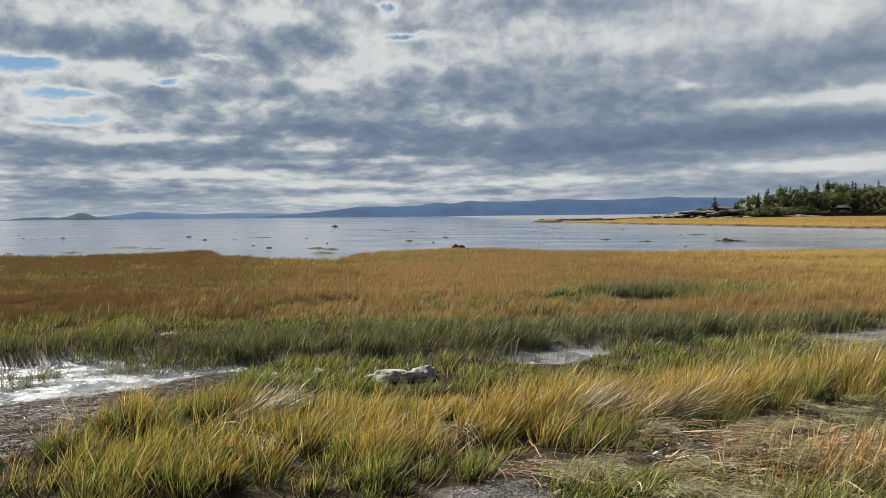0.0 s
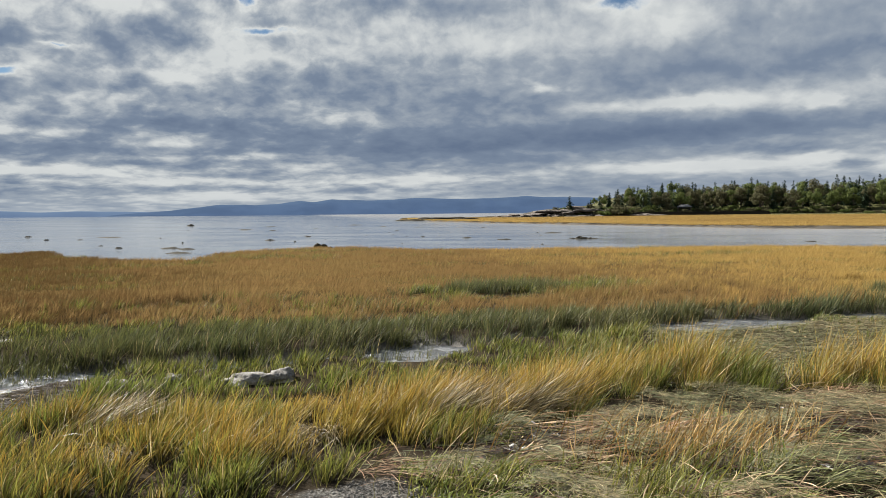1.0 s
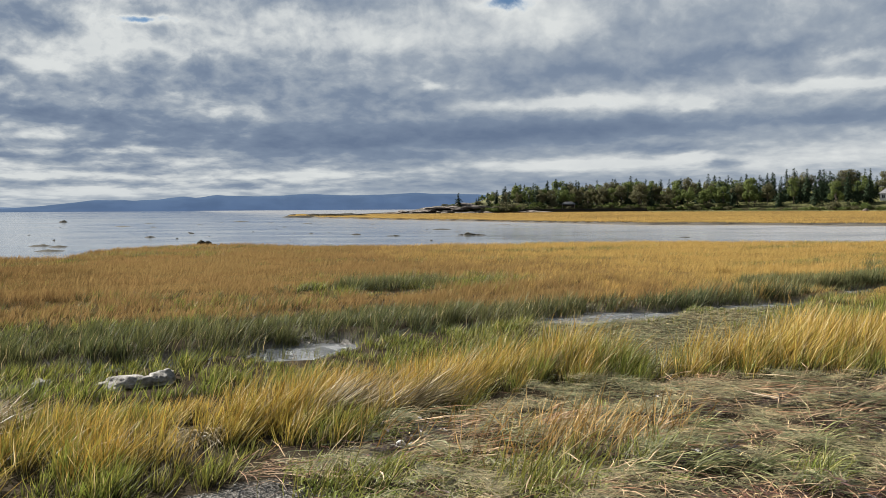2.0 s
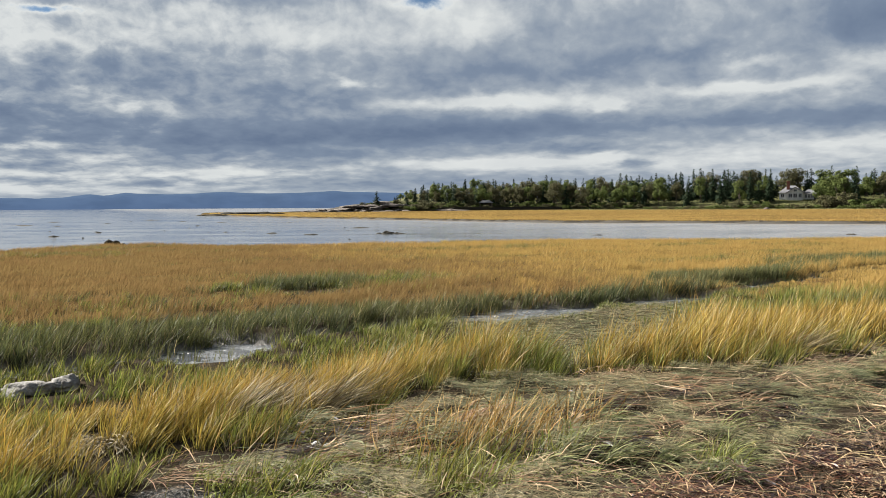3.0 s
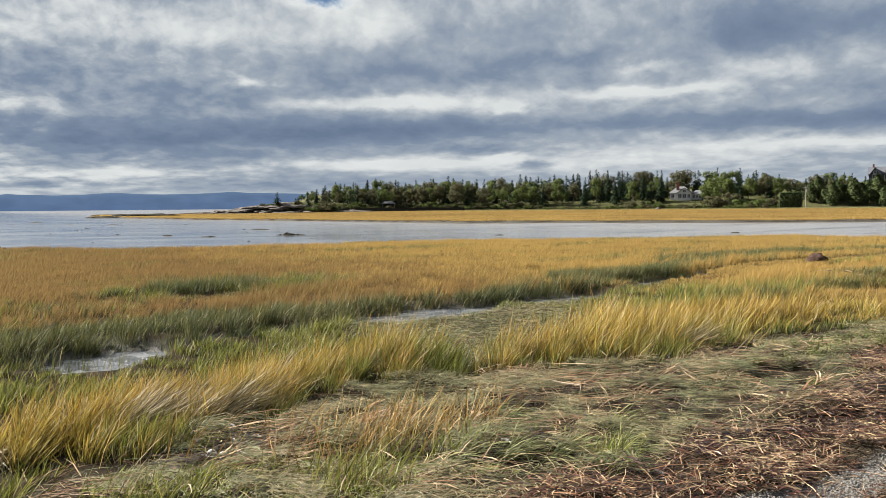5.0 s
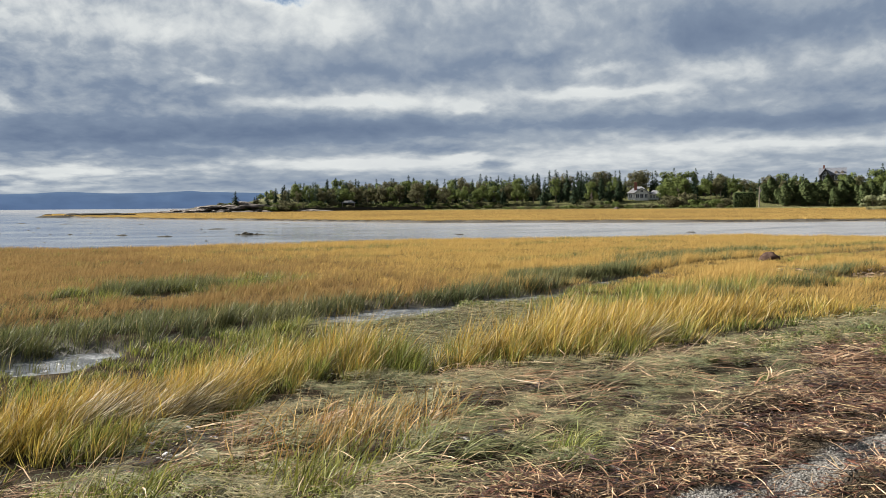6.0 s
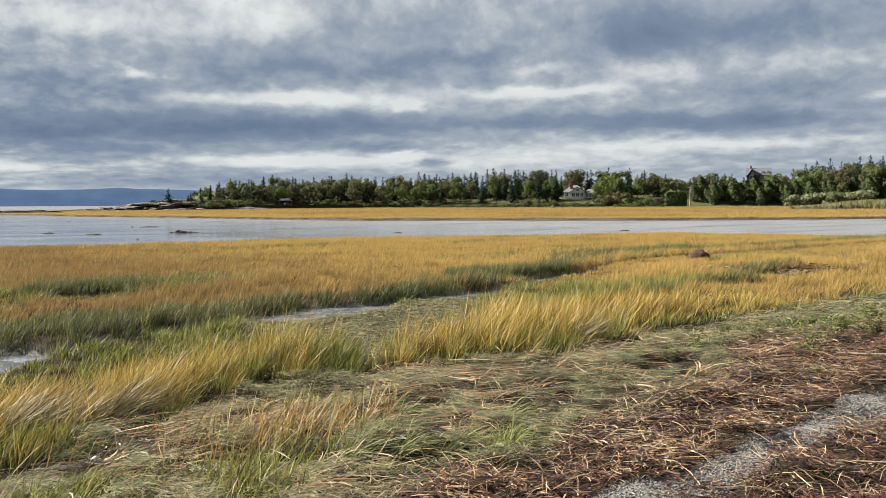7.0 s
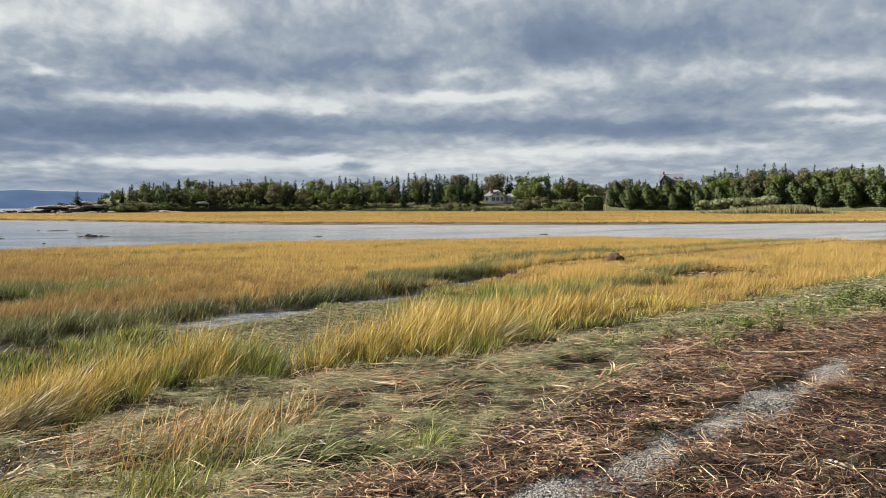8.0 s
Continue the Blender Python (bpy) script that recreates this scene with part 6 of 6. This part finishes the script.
def white_house():
    c = heading(-47.25) * 294
    h = thing("house", (c.x, c.y, level(c.x, c.y) - 0.1), "white one-storey house with grey roof and brick chimney", "house", turn=-47.25)
    part("wall", boxed(-5.6, 1.9, 0, 7, -0.8, 2.5), M_WHITE, h)
    part("wall", boxed(1.904, 5.8, 0.6, 6.4, -0.8, 2.1), M_WHITE, h)
    part("roof", prism(-5.6, 1.9, 0, 7, 2.5, 4.9, 2.6), M_ROOF, h)
    part("roof", prism(1.9, 5.8, 0.6, 6.4, 2.1, 3.5, 1.2), M_ROOF, h)
    part("gable", gable(-3.2, 1.8, -0.9, 2.5, 4.2), M_WHITE, h)
    part("roof", front_roof(-3.2, 1.8, -0.9, 3.4, 2.5, 4.25), M_ROOF, h)
    part("porch_wall", boxed(-3.0, 1.6, -0.9, -0.004, -0.8, 2.5), M_WHITE, h)
    bm = boxed(-3.4, -2.4, 1.2, 2.2, 3.0, 6.2, bevel=0.04)
    box(bm, -3.5, -2.3, 1.1, 2.3, 6.2, 6.4)
    part("chimney", bm, M_BRICK, h, "red-brown brick chimney")
    for x, y, z, w, hh in ((-4.6, 0, 0.9, 0.9, 1.2), (-2.2, -0.9, 0.8, 1.1, 1.3), (-0.7, -0.9, 0.8, 1.1, 1.3), (0.8, -0.9, 0.8, 0.9, 1.3), (2.6, 0.6, 0.7, 0.7, 1.1), (3.6, 0.6, 0.7, 0.7, 1.1), (4.6, 0.6, 0.7, 0.7, 1.1), (-0.7, -0.9, 2.8, 0.9, 0.7)):
        window(h, x, y, z, w, hh)
    part("door", boxed(5.05, 5.65, 0.55, 0.62, -0.2, 1.8), M_DARKWOOD, h, "dark door")


def dark_house():
    c = heading(-59.05) * 330
    h = thing("house", (c.x, c.y, 3.2), "dark two-storey house with slate-grey gabled roof above the hedge", "house", turn=-59.05)
    part("wall", boxed(-4.3, 4.3, 0, 8, -0.6, 9.3), M_DARKWOOD, h)
    part("roof", prism(-4.3, 4.3, 0, 8, 9.3, 12.0), M_ROOF_DARK, h)
    part("gable", gable(-4.2, -0.6, -0.8, 9.0, 11.4), M_DARKWOOD, h)
    part("roof", front_roof(-4.2, -0.6, -0.8, 4, 9.0, 11.5), M_ROOF_DARK, h)
    part("bay_wall", boxed(-4.0, -0.8, -0.8, -0.004, -0.6, 9.0), M_DARKWOOD, h)
    for x in (1.2, 3.2):
        part("dormer", gable(x - 0.8, x + 0.8, 0.2, 9.7, 10.9, 1.6), M_WOOD, h)
    part("chimney", boxed(-3.2, -2.6, 3.6, 4.3, 10.5, 13.0), M_BRICK, h)
    for x, y, z, w, hh in ((-2.4, -0.8, 7.4, 1.6, 1.6), (1.2, 0, 7.4, 1.0, 1.4), (3.1, 0, 7.4, 1.0, 1.4), (-2.4, -0.8, 9.4, 0.8, 0.9)):
        window(h, x, y, z, w, hh)


def shelter():
    c = heading(-26.5) * 296
    h = thing("garden_shelter", (c.x, c.y, level(c.x, c.y)), "small grey open shelter with a low roof under the trees", "shelter", turn=-26.5)
    for x in (-2.2, 2.2):
        for y in (0, 3):
            part("post", boxed(x - 0.1, x + 0.1, y - 0.1, y + 0.1, -0.3, 2.2), M_WOOD, h)
    part("roof", prism(-2.4, 2.4, -0.2, 3.2, 2.2, 3.2, 1.2), M_ROOF, h)
    part("back_wall", boxed(-2.08, 2.08, 2.95, 3.05, -0.3, 2.1), M_DARKWOOD, h)


def pole():
    c = heading(-54.7) * 272
    h = thing("utility_pole", (c.x, c.y, level(c.x, c.y)), "grey wooden utility pole with a transformer", "pole", turn=-54.7)
    part("post", tube(bmesh.new(), [(0, 0, -0.5), (0, 0, 4), (0, 0, 6.9)], [0.17, 0.15, 0.12], 8), M_WOOD, h)
    part("crossarm", boxed(-0.9, 0.9, -0.08, 0.08, 6.2, 6.4), M_WOOD, h)
    part("transformer", tube(bmesh.new(), [(0.35, -0.25, 5.0), (0.35, -0.25, 5.9)], [0.25, 0.25], 10), M_ROOF, h, "grey metal can")


def sea_wall():
    """The low stone wall along the wood's foot, in lengths that follow the shore."""
    h = thing("retaining_wall", (0, 0, 0), "long low dark stone wall at the foot of the wood", "wall")
    a = -22.8
    while a > -31.5:
        b = a - 0.7
        p, q = heading(a) * (float(line(a, WOOD_R)) - 2.0), heading(b) * (float(line(b, WOOD_R)) - 2.0)
        bm = boxed(0, (q - p).length, -0.4, 0.4, -0.8, 1.15, bevel=0.08)
        bmesh.ops.transform(bm, matrix=pose(p.x, p.y, level(p.x, p.y), 0, 0, math.degrees(math.atan2(q.y - p.y, q.x - p.x))), verts=bm.verts)
        part("wall_length", bm, M_WEED_ROCK, h)
        a = b


white_house()
dark_house()
shelter()
pole()
sea_wall()


# ---- driftwood and small finds ----
def stick(points, radius, label, mat=None):
    pts = [(x, y, level(x, y) + z) for x, y, z in points]
    n = len(pts)
    bm = tube(bmesh.new(), pts, [radius * (0.75 + 0.35 * math.sin(2.1 * k + points[0][0])) * (1 - 0.4 * k / n) for k in range(n)], 7)
    me = bpy.data.meshes.new("driftwood_stick")
    bm.to_mesh(me)
    bm.free()
    me.materials.append(mat or M_DRIFT)
    tagged(new("driftwood_stick", me), label, "driftwood", "driftwood along the tide line")


stick([(5.09, 1.88, 0.05), (5.10, 1.80, 0.055), (5.12, 1.72, 0.05)], 0.013, "short bleached white piece of driftwood on the wrack", M_SHELL)
stick([(4.72, 2.48, 0.05), (4.86, 2.28, 0.07), (5.03, 2.06, 0.05)], 0.008, "thin pale driftwood stick lying on the wrack")
stick([(8.60, 4.14, 0.05), (8.70, 3.85, 0.06), (8.76, 3.62, 0.06), (8.90, 3.42, 0.05)], 0.018, "long pale driftwood pole at the edge of the herbs")
stick([(4.92, 6.2, 0.05), (4.88, 5.95, 0.06), (4.84, 5.62, 0.05)], 0.008, "pale stalk lying on the flattened grass")
stick([(5.30, 5.36, 0.05), (5.62, 5.42, 0.07), (5.98, 5.38, 0.05)], 0.007, "pale stalk lying on the flattened grass")
stick([(7.05, 5.9, 0.02), (7.30, 5.92, 0.12), (7.60, 5.96, 0.27)], 0.007, "pale stalk leaning out of the tall grass")
stick([(6.1, 3.75, 0.05), (6.5, 3.85, 0.06), (6.95, 3.8, 0.05)], 0.010, "thin pale driftwood stick lying on the wrack")
stick([(3.6, 4.9, 0.04), (3.9, 5.0, 0.05), (4.15, 4.95, 0.04)], 0.009, "thin pale driftwood stick lying on fallen grass")
for sx, sy, sw, seed in ((1.51, 5.64, 0.034, 161), (1.58, 5.60, 0.024, 162)):
    stone("shell", sx, sy, (sw, sw * 0.75, sw * 0.7), M_SHELL, "small broken white shell lying in the litter", "shell", seed, 20 * seed, "shells in the litter", 0.05)


def herb(seed, size, mat, label):
    """A low branching herb: stems from one root, small leaves along them."""
    r = np.random.default_rng(seed)
    ob = thing("herb_clump", (0, 0, -60), label, "herb", "herbs along the wrack")
    bm = bmesh.new()
    pts, outs = [], []
    for k in range(22):
        a, tilt, ln = r.uniform(0, 6.283), r.uniform(0.1, 1.1), size * r.uniform(0.6, 1.1)
        tip = Vector((math.cos(a) * math.sin(tilt) * ln, math.sin(a) * math.sin(tilt) * ln, math.cos(tilt) * ln * 0.85))
        root = Vector((math.cos(a) * 0.03, math.sin(a) * 0.03, -0.03))
        mid = (root + tip) / 2 + Vector((0, 0, 0.08 * ln))
        tube(bm, [root, mid, tip], [0.004, 0.003, 0.0015], 3)
        t = r.uniform(0.2, 1.0, 34)[:, None]
        p = np.array(root[:]) * (1 - t) ** 2 + 2 * np.array(mid[:]) * t * (1 - t) + np.array(tip[:]) * t * t + r.normal(0, 0.03 * size / 0.3, (34, 3))
        pts.append(p)
        outs.append(p + np.array([0, 0, 0.1]))
    part("stalk", bm, M_HERB, ob)
    pts, outs = np.concatenate(pts), np.concatenate(outs)
    ok = pts[:, 2] > 0.0
    mesh_part("leaves", leaf_cloud("leaves", pts[ok], 0.016, mat, outs[ok], True), ob)
    return ob


HERBS = [herb(41, 0.26, M_HERB, "bushy fresh green herb beside the wrack"), herb(42, 0.22, M_HERB, "bushy fresh green herb beside the wrack"), herb(43, 0.24, M_MEADOW, "yellowing bushy herb beside the wrack")]
HERB_SPOTS = [(8.45, 4.35, 0, 0.9), (7.3, 3.65, 2, 0.6), (7.5, 5.45, 0, 0.8), (7.25, 5.6, 1, 0.6), (10.2, 4.5, 0, 1.2), (10.7, 4.9, 1, 1.2), (11.2, 4.4, 0, 1.3), (9.6, 4.9, 1, 1.0), (11.8, 4.9, 2, 1.2),
              (14.2, 4.6, 0, 1.8), (15.0, 4.9, 1, 1.9), (14.8, 4.2, 0, 1.6), (15.8, 4.5, 0, 1.8), (13.0, 4.3, 2, 1.4), (6.6, 4.5, 1, 0.5), (9.0, 5.3, 2, 0.8), (12.4, 5.4, 1, 1.1), (8.2, 5.6, 1, 0.7),
              (10.35, 4.95, 0, 1.3), (10.9, 5.3, 1, 1.4), (11.5, 5.1, 0, 1.5), (11.95, 5.35, 1, 1.4), (12.6, 5.0, 0, 1.6), (12.2, 4.5, 2, 1.3), (13.4, 4.9, 1, 1.8), (14.0, 5.1, 0, 2.0), (14.6, 5.3, 1, 2.0), (13.6, 5.5, 2, 1.6), (9.4, 5.2, 1, 0.8), (10.0, 5.3, 2, 0.9), (15.4, 5.4, 0, 2.0), (16.4, 5.0, 1, 2.0), (11.2, 5.7, 2, 1.1), (9.2, 4.55, 2, 0.6)]
for k, (hx, hy, kind, size) in enumerate(HERB_SPOTS):
    copy_thing(HERBS[kind], pose(hx, hy, level(hx, hy), 0, 0, 57 * k) @ Matrix.Scale(size * (0.78 if size > 1 else 1.0), 4))
for proto in HERBS:
    for o in (*proto.children, proto):
        bpy.data.objects.remove(o)
